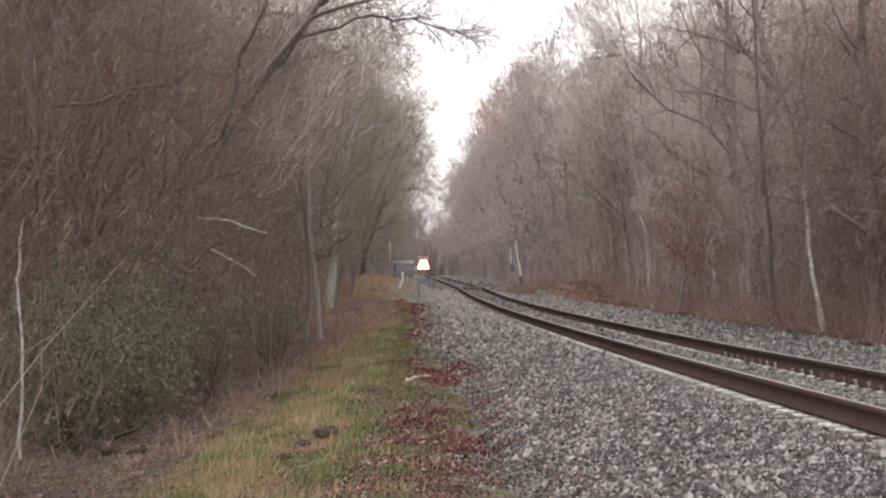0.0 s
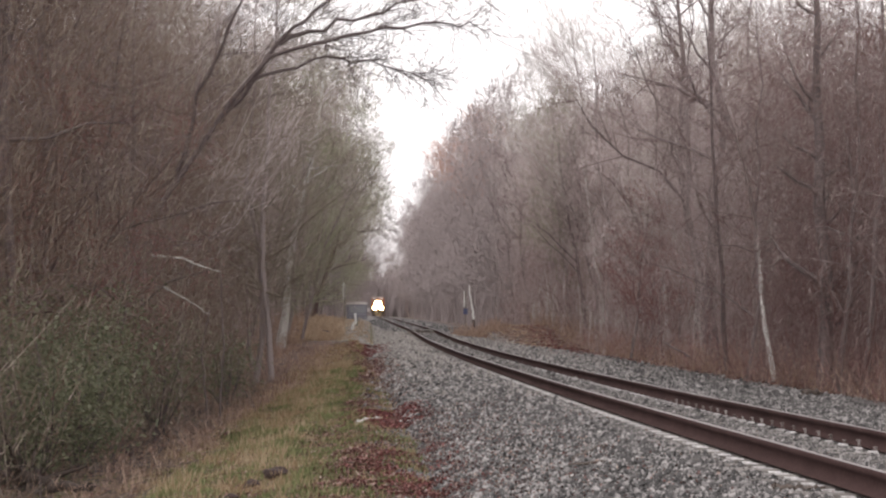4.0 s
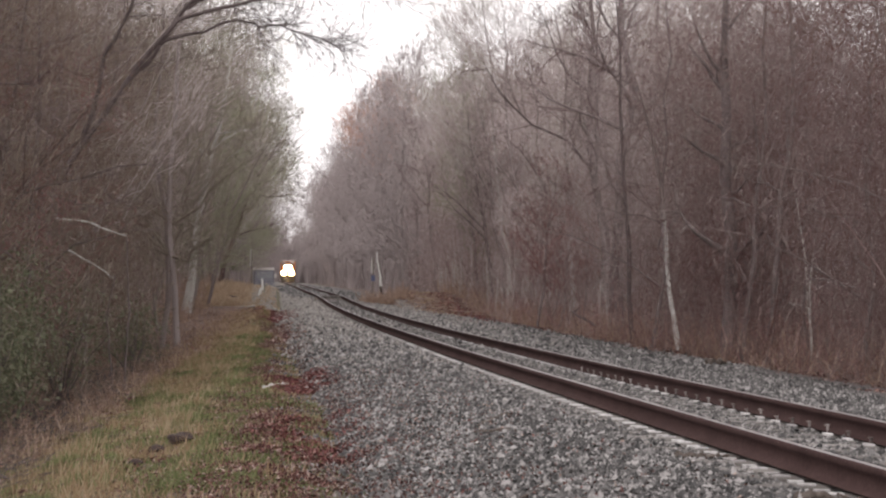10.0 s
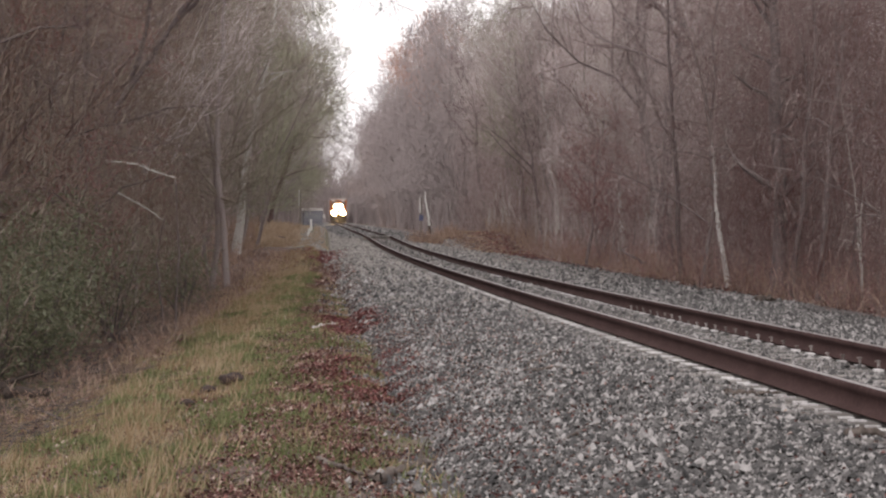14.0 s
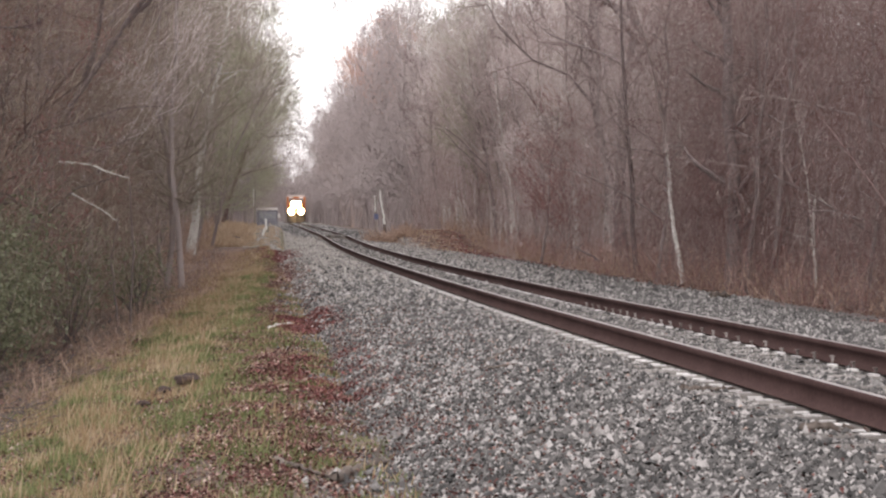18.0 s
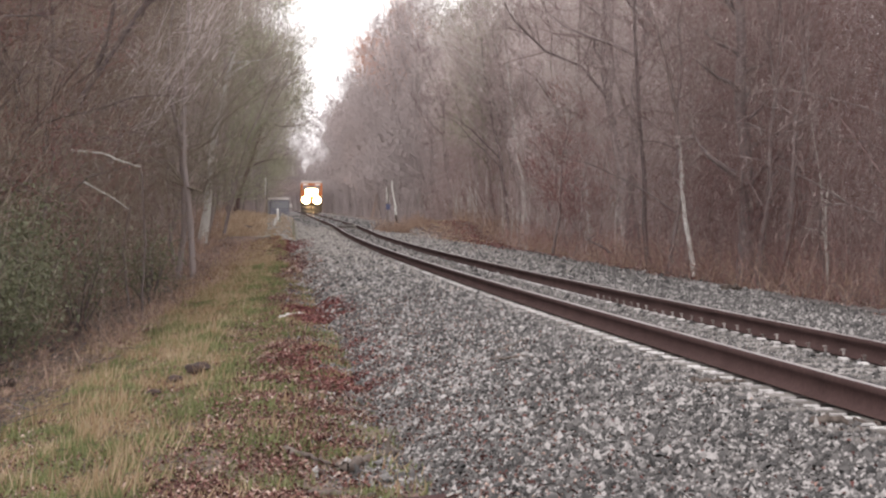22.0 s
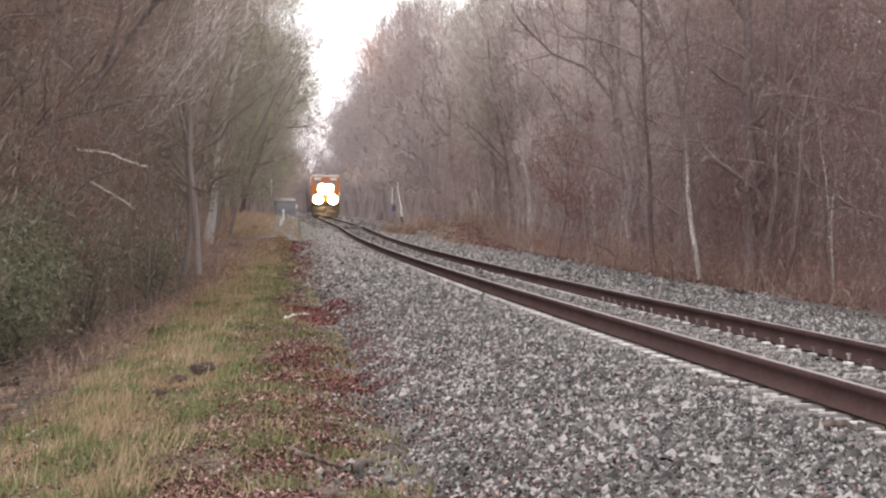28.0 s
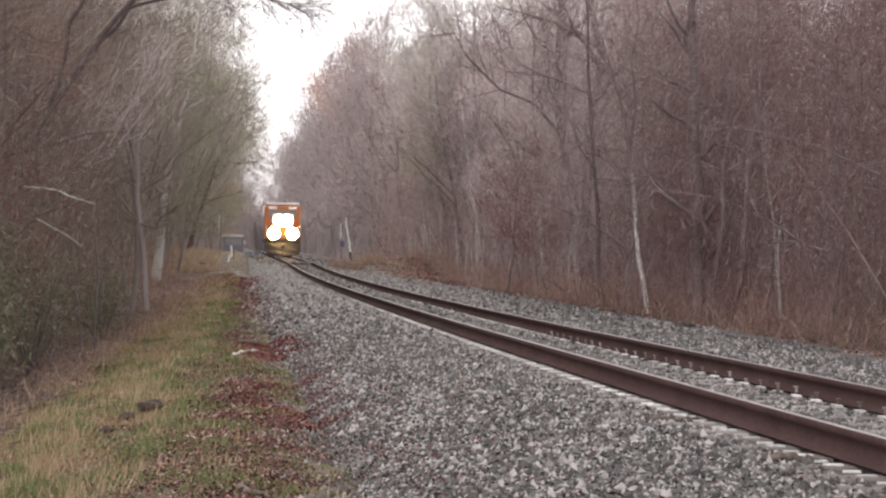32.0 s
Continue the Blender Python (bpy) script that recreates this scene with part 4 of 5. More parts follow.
standing(-4.2, 100.0, 105, "pale grey leaning trunk near the crossing", turn=0, bark=M_PALEBARK, height=16, r0=0.24, lean=0.13, low=0.4, limbs=15, sub=5, twigs=6, fine=3)
standing(-3.4, 132.0, 106, "tree leaning over the line beyond the crossing", turn=0, bark=M_TWIG, height=12, r0=0.17, lean=0.38, low=0.3, limbs=15, sub=6, twigs=7, fine=4, crown=0.4)
standing(12.7, 100.0, 110, "pale leaning trunk at the wood's edge", bark=M_PALEBARK, height=10, r0=0.12, lean=0.12, low=0.45, limbs=12, sub=5, twigs=6, fine=3)
standing(12.2, 104.0, 111, "dark tree with a long limb reaching toward the line", height=11, r0=0.13, lean=0.2, low=0.3, limbs=14, sub=5, twigs=6, fine=3, crown=0.45, wander=0.06)
standing(-7.1, 45.0, 108, "slender pale-barked tree in the thicket", turn=0, bark=M_MIDBARK, height=11, r0=0.06, low=0.3, limbs=12, sub=5, twigs=6, fine=3)


def overhanging_tree():
    """A leaning tree whose boughs reach out over the line."""
    r = np.random.default_rng(77)
    wood, tw = Soup(), Soup()
    boughs = [([(0, 0, -0.2), (1.5, 0, 4.2), (4.2, 0.3, 8.2), (5.9, 0.2, 10.4), (7.2, 0, 11.4), (9.3, -0.5, 13.5)], 0.1),
              ([(4.0, 0.2, 8.0), (5.2, -0.2, 9.5), (7.6, -0.6, 10.2), (9.8, -0.9, 10.5), (11.0, -1.0, 10.3)], 0.075),
              ([(5.5, 0.3, 10.0), (7.5, 0.8, 10.8), (9.5, 1.2, 11.6), (11.5, 1.5, 12.0)], 0.06),
              ([(3.0, 0.2, 6.5), (3.6, -0.5, 8.6), (4.6, -1.1, 10.8), (6.2, -1.6, 12.2)], 0.07),
              ([(4.8, 0.2, 9.0), (6.8, 0.9, 9.8), (8.6, 1.5, 9.6), (10.0, 1.8, 9.2)], 0.05)]
    B, D, L = [], [], []
    for pts, r0 in boughs:
        pts = np.array(pts, float)
        s = np.linspace(0, len(pts) - 1, 4 * len(pts))
        P = np.stack([np.interp(s, np.arange(len(pts)), pts[:, c]) for c in range(3)], -1) + r.normal(0, 0.05, (len(s), 3))
        wood.tube(P, r0 * np.linspace(1, 0.15, len(s)), 7)
        for k in range(34):
            q = r.uniform(0.3, 1.0) * (len(s) - 2)
            i = int(q)
            b0 = P[i] + (P[i + 1] - P[i]) * (q - i)
            d = unit(unit(P[i + 1] - P[i]) + r.normal(0, 0.6, 3) + [0.3, 0, 0.05])
            ln = r.uniform(0.7, 2.1)
            b1 = b0 + d * ln * 0.5
            b2 = b1 + unit(d + r.normal(0, 0.3, 3)) * ln * 0.5
            tw.tube([b0, b1, b2], [0.011, 0.008, 0.004], 3)
            f = r.random(9)[:, None]
            B.append(np.where(f < 0.5, b0 + (b1 - b0) * 2 * f, b1 + (b2 - b1) * (2 * f - 1)))
            D.append(d + r.normal(0, 0.6, (9, 3)))
            L.append(r.uniform(0.25, 0.8, 9))
    B, D, L = np.concatenate(B), np.concatenate(D), np.concatenate(L)
    tw.spikes(B, D, L, np.full(len(B), 0.0055))
    n = len(B) * 3
    D = D / np.linalg.norm(D, axis=1)[:, None]
    tw.spikes(np.repeat(B, 3, 0) + np.repeat(D * L[:, None], 3, 0) * r.uniform(0.2, 0.9, (n, 1)), np.repeat(D, 3, 0) + r.normal(0, 0.6, (n, 3)), np.repeat(L, 3) * r.uniform(0.3, 0.7, n), np.full(n, 0.006), sides=2)
    ob = thing("tree", "bare tree leaning out over the line with spreading boughs", "tree", pose(-7.8, 50, float(ground_z(-7.8, 50)) - 0.1))
    part("trunk", wood.mesh("trunk", M_MIDBARK, True), None, ob)
    part("crown", tw.mesh("crown", M_MIDBARK), None, ob)


overhanging_tree()


# evergreen shrubs in the thicket
def shrub(x, y, rx, h, leaves, seed, label="dark green broad-leaved shrub in the thicket"):
    r = np.random.default_rng(seed)
    z = float(ground_z(x, y))
    lf = Soup()
    ob = thing("shrub", label, "shrub", pose(x, y, z), "green shrubs")
    P = []
    for k in range(16):
        a, t = r.uniform(0, 6.28), r.uniform(0.2, 1)
        tip = np.array([np.cos(a) * rx * t, np.sin(a) * rx * t, h * (1.05 - 0.55 * t * t) * r.uniform(0.7, 1)])
        mid = tip * 0.5 + r.normal(0, 0.12, 3)
        stem = Soup()
        stem.tube([[0, 0, -0.1], mid, tip], [0.025, 0.015, 0.005], 4)
        part("stem", stem.mesh("stem", M_BARK), None, ob)
        n = leaves // 16
        s = r.uniform(0.3, 1.05, (n, 1))
        P.append(np.where(s < 0.5, mid * 2 * s, mid + (tip - mid) * (2 * s - 1)) + r.normal(0, 0.3, (n, 3)))
    P = np.concatenate(P)
    n = len(P)
    d = r.normal(0, 1, (n, 3)) + [0, 0, -0.2]
    d /= np.linalg.norm(d, axis=1)[:, None]
    q = np.cross(d, r.normal(0, 1, (n, 3)))
    q /= np.linalg.norm(q, axis=1)[:, None] + 1e-9
    s = r.uniform(0.03, 0.062, n)[:, None]
    V = np.stack([P, P + d * s + q * s * 0.45, P + d * s * 2, P + d * s - q * s * 0.45], 1)
    lf.add(V, (np.arange(n)[:, None, None] * 4 + np.array([[0, 1, 2], [0, 2, 3]])[None]).reshape(-1, 3))
    part("foliage", lf.mesh("foliage", M_GREEN), None, ob)


for i, (x, y, rx, h, n) in enumerate(((-5.2, 36.5, 1.9, 3.6, 4200), (-6.5, 34.0, 1.9, 3.5, 4200), (-4.5, 43.0, 1.4, 2.8, 1900), (-3.7, 54.0, 1.0, 2.2, 1800), (-6.8, 45.0, 1.8, 4.0, 2600), (-5.7, 40.0, 1.6, 3.8, 4000), (-5.3, 31.0, 1.5, 3.2, 4600), (-4.9, 33.8, 1.3, 3.0, 4200), (-6.6, 37.5, 1.7, 3.6, 4200))):
    shrub(x, y, rx, h, n, i + 1)


# broken pale branches caught in the thicket, logs and sticks on the ground
def stick(pts, r0, label, name="branch", mat=M_WOOD, twigs=0, seed=0):
    g = np.random.default_rng(seed)
    pts = np.array(pts, float)
    s = np.linspace(0, len(pts) - 1, 5 * len(pts) - 4)
    P = np.stack([np.interp(s, np.arange(len(pts)), pts[:, c]) for c in range(3)], -1)
    P += g.normal(0, r0 * 0.35, P.shape)
    o = P[0].copy()
    S = Soup()
    S.tube(P - o, r0 * np.linspace(1, 0.45, len(s)) * g.uniform(0.85, 1.15, len(s)), 6)
    S.spikes(P[[0, -1]] - o, np.array([P[0] - P[1], P[-1] - P[-2]]), np.array([r0, r0]), np.array([r0, r0 * 0.5]))
    ob = thing(name, label, "branch", pose(*o))
    part("wood", S.mesh("wood", mat, True), None, ob)
    for k in range(twigs):
        i = g.integers(1, len(P) - 1)
        T = Soup()
        e = g.normal(0, 0.25, 3) * min(2.2, float(np.linalg.norm(P[-1] - P[0]))) + [0, 0, 0.08]
        T.tube([P[i] - o, P[i] - o + e * 0.5 + g.normal(0, 0.02, 3), P[i] - o + e], [r0 * 0.4, r0 * 0.3, r0 * 0.1], 4)
        part("twig", T.mesh("twig", mat), None, ob)
    return ob


stick([(-4.9, 45, 2.35), (-4.2, 45, 2.3), (-3.7, 45.1, 2.1), (-3.3, 45.2, 2.0)], 0.03, "pale broken sapling bent over in the thicket", mat=M_PALEBARK, seed=1)
stick([(-4.6, 45, 1.62), (-4.0, 45, 1.3), (-3.55, 45, 1.0)], 0.026, "pale bare branch hanging in the thicket", mat=M_PALEBARK, seed=2)


stick([(-3.3, 45.2, -1.7), (-3.2, 45.25, 0.2), (-3.32, 45.2, 2.05)], 0.03, "thin grey sapling stem in the thicket", name="sapling", mat=M_MIDBARK, seed=21)
stick([(-3.5, 45.0, -1.7), (-3.7, 45.0, 0.0), (-3.55, 45, 1.05)], 0.03, "thin grey sapling stem in the thicket", name="sapling", mat=M_MIDBARK, seed=22)


stick([(-5.95, 29.5, -1.75), (-5.9, 29.5, 0.0), (-5.98, 29.5, 1.0), (-5.9, 29.5, 1.9)], 0.032, "slender pale-barked sapling at the ditch", name="sapling", mat=M_PALEBARK, seed=23)
stick([(-6.55, 40, -1.8), (-6.5, 40, 1.2), (-6.55, 40, 3.0), (-6.45, 40, 5.0)], 0.05, "slender pale trunk among the shrubs", name="sapling", mat=M_HAZYBARK, seed=24)


def lying(x0, y0, x1, y1, r0, label, lift=0.0, **kw):
    n = 4
    t = np.linspace(0, 1, n)
    x, y = x0 + (x1 - x0) * t, y0 + (y1 - y0) * t
    z = np.maximum(ground_z(x, y), np.where((x - centre(y) > -3.9), ballast_z(x, y), -9)) + r0 * 0.8 + lift * t
    return stick(np.stack([x, y, z], -1), r0, label, **kw)


lying(-6.9, 34.2, -3.7, 26.8, 0.13, "dark fallen bough lying in the ditch", lift=0.15, mat=M_WETWOOD, twigs=7, seed=3, name="fallen_bough")
lying(0.44, 12.9, 0.86, 13.95, 0.042, "weathered dead stick among the leaves", twigs=2, seed=4, name="stick")
lying(0.03, 13.95, 0.26, 13.35, 0.028, "short grey stick among the leaves", lift=0.04, seed=5, name="stick")
lying(-0.05, 32.7, 0.36, 34.3, 0.04, "pale weathered plank end at the ballast's edge", mat=M_PALEBARK, seed=6, name="stick")
lying(0.45, 34.2, 1.05, 33.8, 0.03, "dark stick at the ballast's edge", seed=7, name="stick")
lying(2.14, 19.2, 2.66, 20.4, 0.022, "dark stick lying on the stones", seed=8, name="stick")
lying(1.7, 13.2, 2.15, 13.9, 0.015, "thin dark stick lying on the stones", seed=9, name="stick")
lying(9.5, 40.8, 9.95, 41.2, 0.09, "short dark log at the foot of the ballast", seed=10, name="log")
stick([(11.6, 66, -0.45), (11.05, 66, -0.1), (10.5, 66, 0.2)], 0.06, "broken trunk propped in the brush", seed=11, name="fallen_bough", mat=M_MIDBARK, twigs=2)
stick([(12.3, 42.6, -0.6), (11.9, 41.9, 0.6), (11.75, 41.3, 1.32), (11.7, 39.4, 1.33), (11.7, 37.2, 1.15)], 0.035, "pale forked dead branch caught at the wood's edge", mat=M_MIDBARK, twigs=3, seed=31)
stick([(12.2, 42.2, -0.6), (12.05, 42.0, 1.0), (12.1, 42.0, 1.9)], 0.025, "thin pale dead stem at the wood's edge", name="sapling", mat=M_PALEBARK, twigs=2, seed=32)
lying(0.25, 17.0, 0.55, 17.2, 0.012, "thin twig among the leaves", seed=12, name="stick")
lying(-0.25, 12.2, -0.05, 12.9, 0.012, "forked pale twig among the leaves", mat=M_PALEBARK, twigs=2, seed=13, name="stick")


def old_board(x, y, turn):
    """A rotten, rust-brown board half sunk in the litter."""
    bm = box(bmesh.new(), -0.22, 0.22, -0.13, 0.13, -0.02, 0.03, bevel=0.008)
    for v in bm.verts:
        v.co.z += 0.012 * noise.noise(v.co * 7)
        v.co.y += 0.02 * noise.noise(v.co * 5 + Vector((3, 1, 0)))
    z = max(float(ground_z(x, y)), float(ballast_z(x, y)))
    return tagged(part("board", bm, M_RAIL, m=pose(x, y, z + 0.03, 4, -6, turn)), "dark rust-brown rotten board lying among fallen leaves", "board")


old_board(0.74, 11.15, -12)
lying(3.11, 14.30, 3.49, 14.30, 0.03, "dark rotten splinter of a tie beside the rail", seed=16, name="stick")
lying(3.24, 11.50, 3.67, 11.50, 0.035, "dark rotten splinter of a tie beside the rail", seed=17, name="stick")
lying(2.04, 18.50, 2.37, 18.40, 0.02, "dark dead stick on the stones", seed=18, name="stick")
lying(0.62, 11.62, 1.35, 11.5, 0.012, "thin pale stick lying beside the board", mat=M_PALEBARK, seed=14, name="stick")
lying(0.2, 12.0, 0.55, 11.75, 0.03, "short rotten stick among the leaves", seed=15, name="stick")


def clod(x, y, r, seed):
    g = random.Random(seed)
    bm = bmesh.new()
    bmesh.ops.create_icosphere(bm, subdivisions=2, radius=r)
    for v in bm.verts:
        v.co *= 1 + 0.45 * noise.noise(v.co * 14 + Vector((seed, 0, 0))) + g.uniform(-0.12, 0.12)
        v.co.z *= 0.5
    ob = part("clod", bm, M_CLOD, m=pose(x, y, float(ground_z(x, y)) + r * 0.5))
    return tagged(ob, "dark clod of earth in the grass", "clod", "clods on the bank")


for i, (x, y, r) in enumerate(((-1.0, 23.2, 0.15), (-1.27, 23.0, 0.1), (-1.42, 21.6, 0.08), (-0.45, 24.5, 0.06))):
    clod(x, y, r, i)

# undergrowth in depth behind the first trees
def brush(name, n, x0, x1, y0, y1, h0, h1, label, mat=M_BRUSH, power=1.0, twigs=10, r=0.009, xpow=1.0, lean=0.17, patchy=False):
    g = np.random.default_rng(int(abs(x0) * 10 + n))
    y = y0 + (y1 - y0) * g.random(n) ** power
    x = x0 + (x1 - x0) * g.random(n) ** xpow
    if patchy:
        keep = np.sin(x * 1.7 + 0.9 * np.sin(y * 0.5)) * np.sin(y * 0.8 + 0.6 * x) + g.normal(0, 0.45, n) > -0.1
        x, y, n = x[keep], y[keep], int(keep.sum())
    if -3 < x0 < 0:
        x = np.minimum(x, bank_edge(y) - 0.1)
    z = ground_z(x, y) - 0.1
    h = g.uniform(h0, h1, n)
    D = np.stack([g.normal(0, lean, n), g.normal(0, lean, n), np.ones(n)], -1)
    D /= np.linalg.norm(D, axis=1)[:, None]
    base = np.stack([x, y, z], -1)
    S = Soup()
    S.bent(base, D, h, r * g.uniform(0.6, 1.8, n) * (1 + y / 120), g, 0.3)
    f = g.uniform(0.12, 0.95, (n * twigs, 1))
    B = np.repeat(base, twigs, 0) + np.repeat(D * h[:, None], twigs, 0) * f
    TD = np.repeat(D, twigs, 0) * 0.4 + g.normal(0, 0.75, (n * twigs, 3))
    S.spikes(B, TD, np.repeat(h, twigs) * g.uniform(0.12, 0.36, n * twigs) * (1.1 - f[:, 0] * 0.6), np.full(n * twigs, 0.0045) * np.repeat(1 + y / 80, twigs), sides=2)
    return tagged(new(name, S.mesh(name, mat)), label, "undergrowth", kind="stuff")


def thicket(name, n, x0, x1, y0, y1, z1, label, seed, mat=M_TWIG, width=0.006):
    """A tangle of fine twigs hanging among the trunks, in drifts."""
    g = np.random.default_rng(seed)
    k = n // 90
    cx, cy = x0 + (x1 - x0) * g.random(k) ** 1.3, y0 + (y1 - y0) * g.random(k) ** 1.1
    cz = z1 * g.random(k)
    c = np.stack([cx, cy, cz], -1)
    P = np.repeat(c, 90, 0) + g.normal(0, 1, (k * 90, 3)) * [0.9, 0.9, 1.3]
    P[:, 2] = np.maximum(P[:, 2], 0.05) + ground_z(P[:, 0], P[:, 1])
    m = len(P)
    tilt = np.repeat(g.normal(0, 0.5, (k, 3)), 90, 0)
    D = tilt * 1.3 + g.normal(0, 0.9, (m, 3)) + [0, 0, 0.15]
    S = Soup()
    S.spikes(P, D, g.uniform(0.2, 0.7, m), 1.7 * width * g.uniform(0.6, 1.6, m) * (1 + P[:, 1] / 70), sides=2)
    return tagged(new(name, S.mesh(name, mat)), label, "undergrowth", kind="stuff")


thicket("twig_thicket", 52000, 13.0, 26, 26, 62, 8, "tangle of fine brown twigs filling the wood", 51, M_BRUSH, 0.0042)
# thickets past 57 m use the brush colour that holds the haze
thicket("twig_thicket", 66000, 15.0, 32, 60, 165, 11.5, "tangle of fine twigs filling the wood, coloured pale for haze", 52, M_HAZYMIDBRUSH, 0.0045)
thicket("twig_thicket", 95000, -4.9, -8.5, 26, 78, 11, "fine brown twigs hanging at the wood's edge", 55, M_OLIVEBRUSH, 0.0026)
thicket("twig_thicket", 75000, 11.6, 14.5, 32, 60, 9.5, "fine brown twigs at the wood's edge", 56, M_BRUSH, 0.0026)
thicket("twig_thicket", 90000, 11.7, 15.5, 57, 150, 11, "fine twigs at the wood's edge, coloured pale for haze", 57, M_HAZYMIDBRUSH, 0.003)
thicket("twig_thicket", 26000, -4.6, -8.0, 74, 150, 12, "fine twigs at the wood's edge, coloured pale for haze", 58, M_HAZYMIDBRUSH, 0.003)
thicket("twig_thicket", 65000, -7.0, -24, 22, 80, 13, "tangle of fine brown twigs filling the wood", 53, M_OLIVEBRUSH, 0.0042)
thicket("twig_thicket", 50000, -6.5, -24, 70, 165, 14, "tangle of fine twigs filling the wood, coloured pale for haze", 54, M_HAZYMIDBRUSH, 0.0045)
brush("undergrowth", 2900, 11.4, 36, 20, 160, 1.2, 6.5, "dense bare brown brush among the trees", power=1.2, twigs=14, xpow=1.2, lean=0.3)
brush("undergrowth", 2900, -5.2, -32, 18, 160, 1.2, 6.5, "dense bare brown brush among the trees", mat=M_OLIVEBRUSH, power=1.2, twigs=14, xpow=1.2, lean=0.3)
# woods past 150 m take the colour with the haze in it
brush("undergrowth", 2600, 11.5, 60, 150, 460, 4, 15, "bare woodland further off", twigs=12, r=0.03, mat=M_HAZYBRUSH)
brush("undergrowth", 2600, -4.5, -50, 150, 460, 4, 15, "bare woodland further off", twigs=12, r=0.03, mat=M_HAZYBRUSH)
brush("undergrowth", 5200, 10.9, 13.6, 22, 125, 0.25, 1.5, "low reddish-brown briars at the wood's edge", twigs=10, r=0.005, mat=M_BRIAR, lean=0.5, patchy=True)
brush("undergrowth", 5200, -1.2, -8.0, 24, 100, 0.15, 0.8, "low brown briars along the ditch", twigs=10, r=0.005, power=1.2, mat=M_BRIAR, lean=0.55, patchy=True)
brush("pale_stems", 100, 11.8, 18, 30, 140, 2.5, 7, "thin pale dead stems standing in the brush", mat=M_PALEBARK, twigs=3, r=0.014, lean=0.07)
brush("pale_stems", 150, -6.2, -20, 30, 140, 2.5, 7, "thin pale dead stems standing in the brush", mat=M_PALEBARK, twigs=3, r=0.012, lean=0.07)
brush("pale_stems", 60, 11.6, 13.2, 84, 140, 2.5, 5, "thin pale stems standing along the wood's edge", mat=M_PALEBARK, twigs=3, r=0.02, lean=0.06)
brush("undergrowth", 500, 5.6, 8.4, 110, 117, 0.35, 1.05, "low brown brush beside the crossing", twigs=12, r=0.006, mat=M_BRIAR, lean=0.5)
brush("undergrowth", 2600, 11.2, 13.4, 36, 100, 0.3, 1.9, "low red-brown brush along the foot of the wood", twigs=12, r=0.006, mat=M_REDBRUSH, lean=0.5, patchy=True)
brush("undergrowth", 900, -3.3, -6.5, 92, 119, 0.3, 1.3, "low brown brush beside the tan grass", twigs=12, r=0.006, mat=M_BRIAR, lean=0.5)
brush("far_woods", 3200, -80, 100, 560, 660, 8, 20, "bare woods that close the view, coloured pale for haze", twigs=14, r=0.08, mat=M_HAZYBRUSH)

# ---- level crossing ----
crossing = thing("level_crossing", "gravel road crossing over the track between timber planks", "level crossing", kind="structure")
cx, cz = float(centre(CROSS_Y)), float(rail_z(CROSS_Y))
part("road", boxed(cx - 3.4, cx - 0.95, CROSS_Y - 2.6, CROSS_Y + 2.6, cz - 0.3, cz - 0.145, bevel=0.02), M_BED, crossing)
part("road", boxed(cx + 0.95, cx + 3.4, CROSS_Y - 2.6, CROSS_Y + 2.6, cz - 0.3, cz - 0.145, bevel=0.02), M_BED, crossing)
for i in range(6):
    part("crossing_plank", boxed(cx - 0.64 + i * 0.215, cx - 0.64 + i * 0.215 + 0.2, CROSS_Y - 2.6, CROSS_Y + 2.6, cz - 0.22, cz - 0.012, bevel=0.01), M_TIE, crossing)


def crossbuck(x, y, height, label, blue=False):
    z = float(ground_z(x, y))
    ob = thing("crossing_sign", label, "road sign", pose(x, y, z))
    part("post", boxed(-0.05, 0.05, -0.05, 0.05, -0.3, height, bevel=0.008), M_STEELPOST, ob)
    for s in (-1, 1):
        bm = box(bmesh.new(), -0.015, 0.015, -0.6, 0.6, -0.11, 0.11, bevel=0.004)
        part("blade", bm, M_WHITE, ob, "white sign board", m=pose(-0.07 if s > 0 else -0.105, 0, height - 0.45, s * 45))
    part("reflector", boxed(0.053, 0.06, -0.03, 0.03, height - 0.9, height - 0.15), M_WHITE, ob)
    if blue:
        part("notice", boxed(-0.13, 0.13, -0.075, -0.06, height - 1.4, height - 1.05), M_BLUE, ob, "small blue notice plate")
    return ob


crossbuck(-1.0, 116.5, 2.2, "slim crossing sign post with a white top, seen edge-on")
crossbuck(6.38, 117.5, 2.6, "crossing sign post with a small blue notice", True)


pole = stick([(6.98, 119.0, 0.75), (6.9, 119, 1.3), (6.8, 119, 1.9), (6.68, 119, 2.85)], 0.07, "slim bleached pole leaning beside the crossing, dark at its foot", name="pole", mat=M_WHITE, seed=41)
pole_foot = Soup()
pole_foot.tube([[0.14, 0, -1.0], [0.06, 0, -0.4], [0, 0, 0.02]], [0.08, 0.076, 0.074], 8)
part("foot", pole_foot.mesh("foot", M_WOOD, True), None, pole, "dark weathered foot")


def marker_post(x, y, h, tilt, label):
    ob = thing("marker_post", label, "post", pose(x, y, float(ground_z(x, y)), 0, tilt, 0))
    part("post", boxed(-0.06, 0.06, -0.05, 0.05, -0.3, h, bevel=0.012), M_WHITE, ob)
    part("cap", boxed(-0.07, 0.07, -0.06, 0.06, h + 0.002, h + 0.05, bevel=0.015), M_WHITE, ob)
    return ob


marker_post(-0.3, 113.5, 0.65, -4, "short white wooden marker post beside the track")
marker_post(-0.5, 108.0, 0.4, 14, "low white marker stump leaning in the grass")

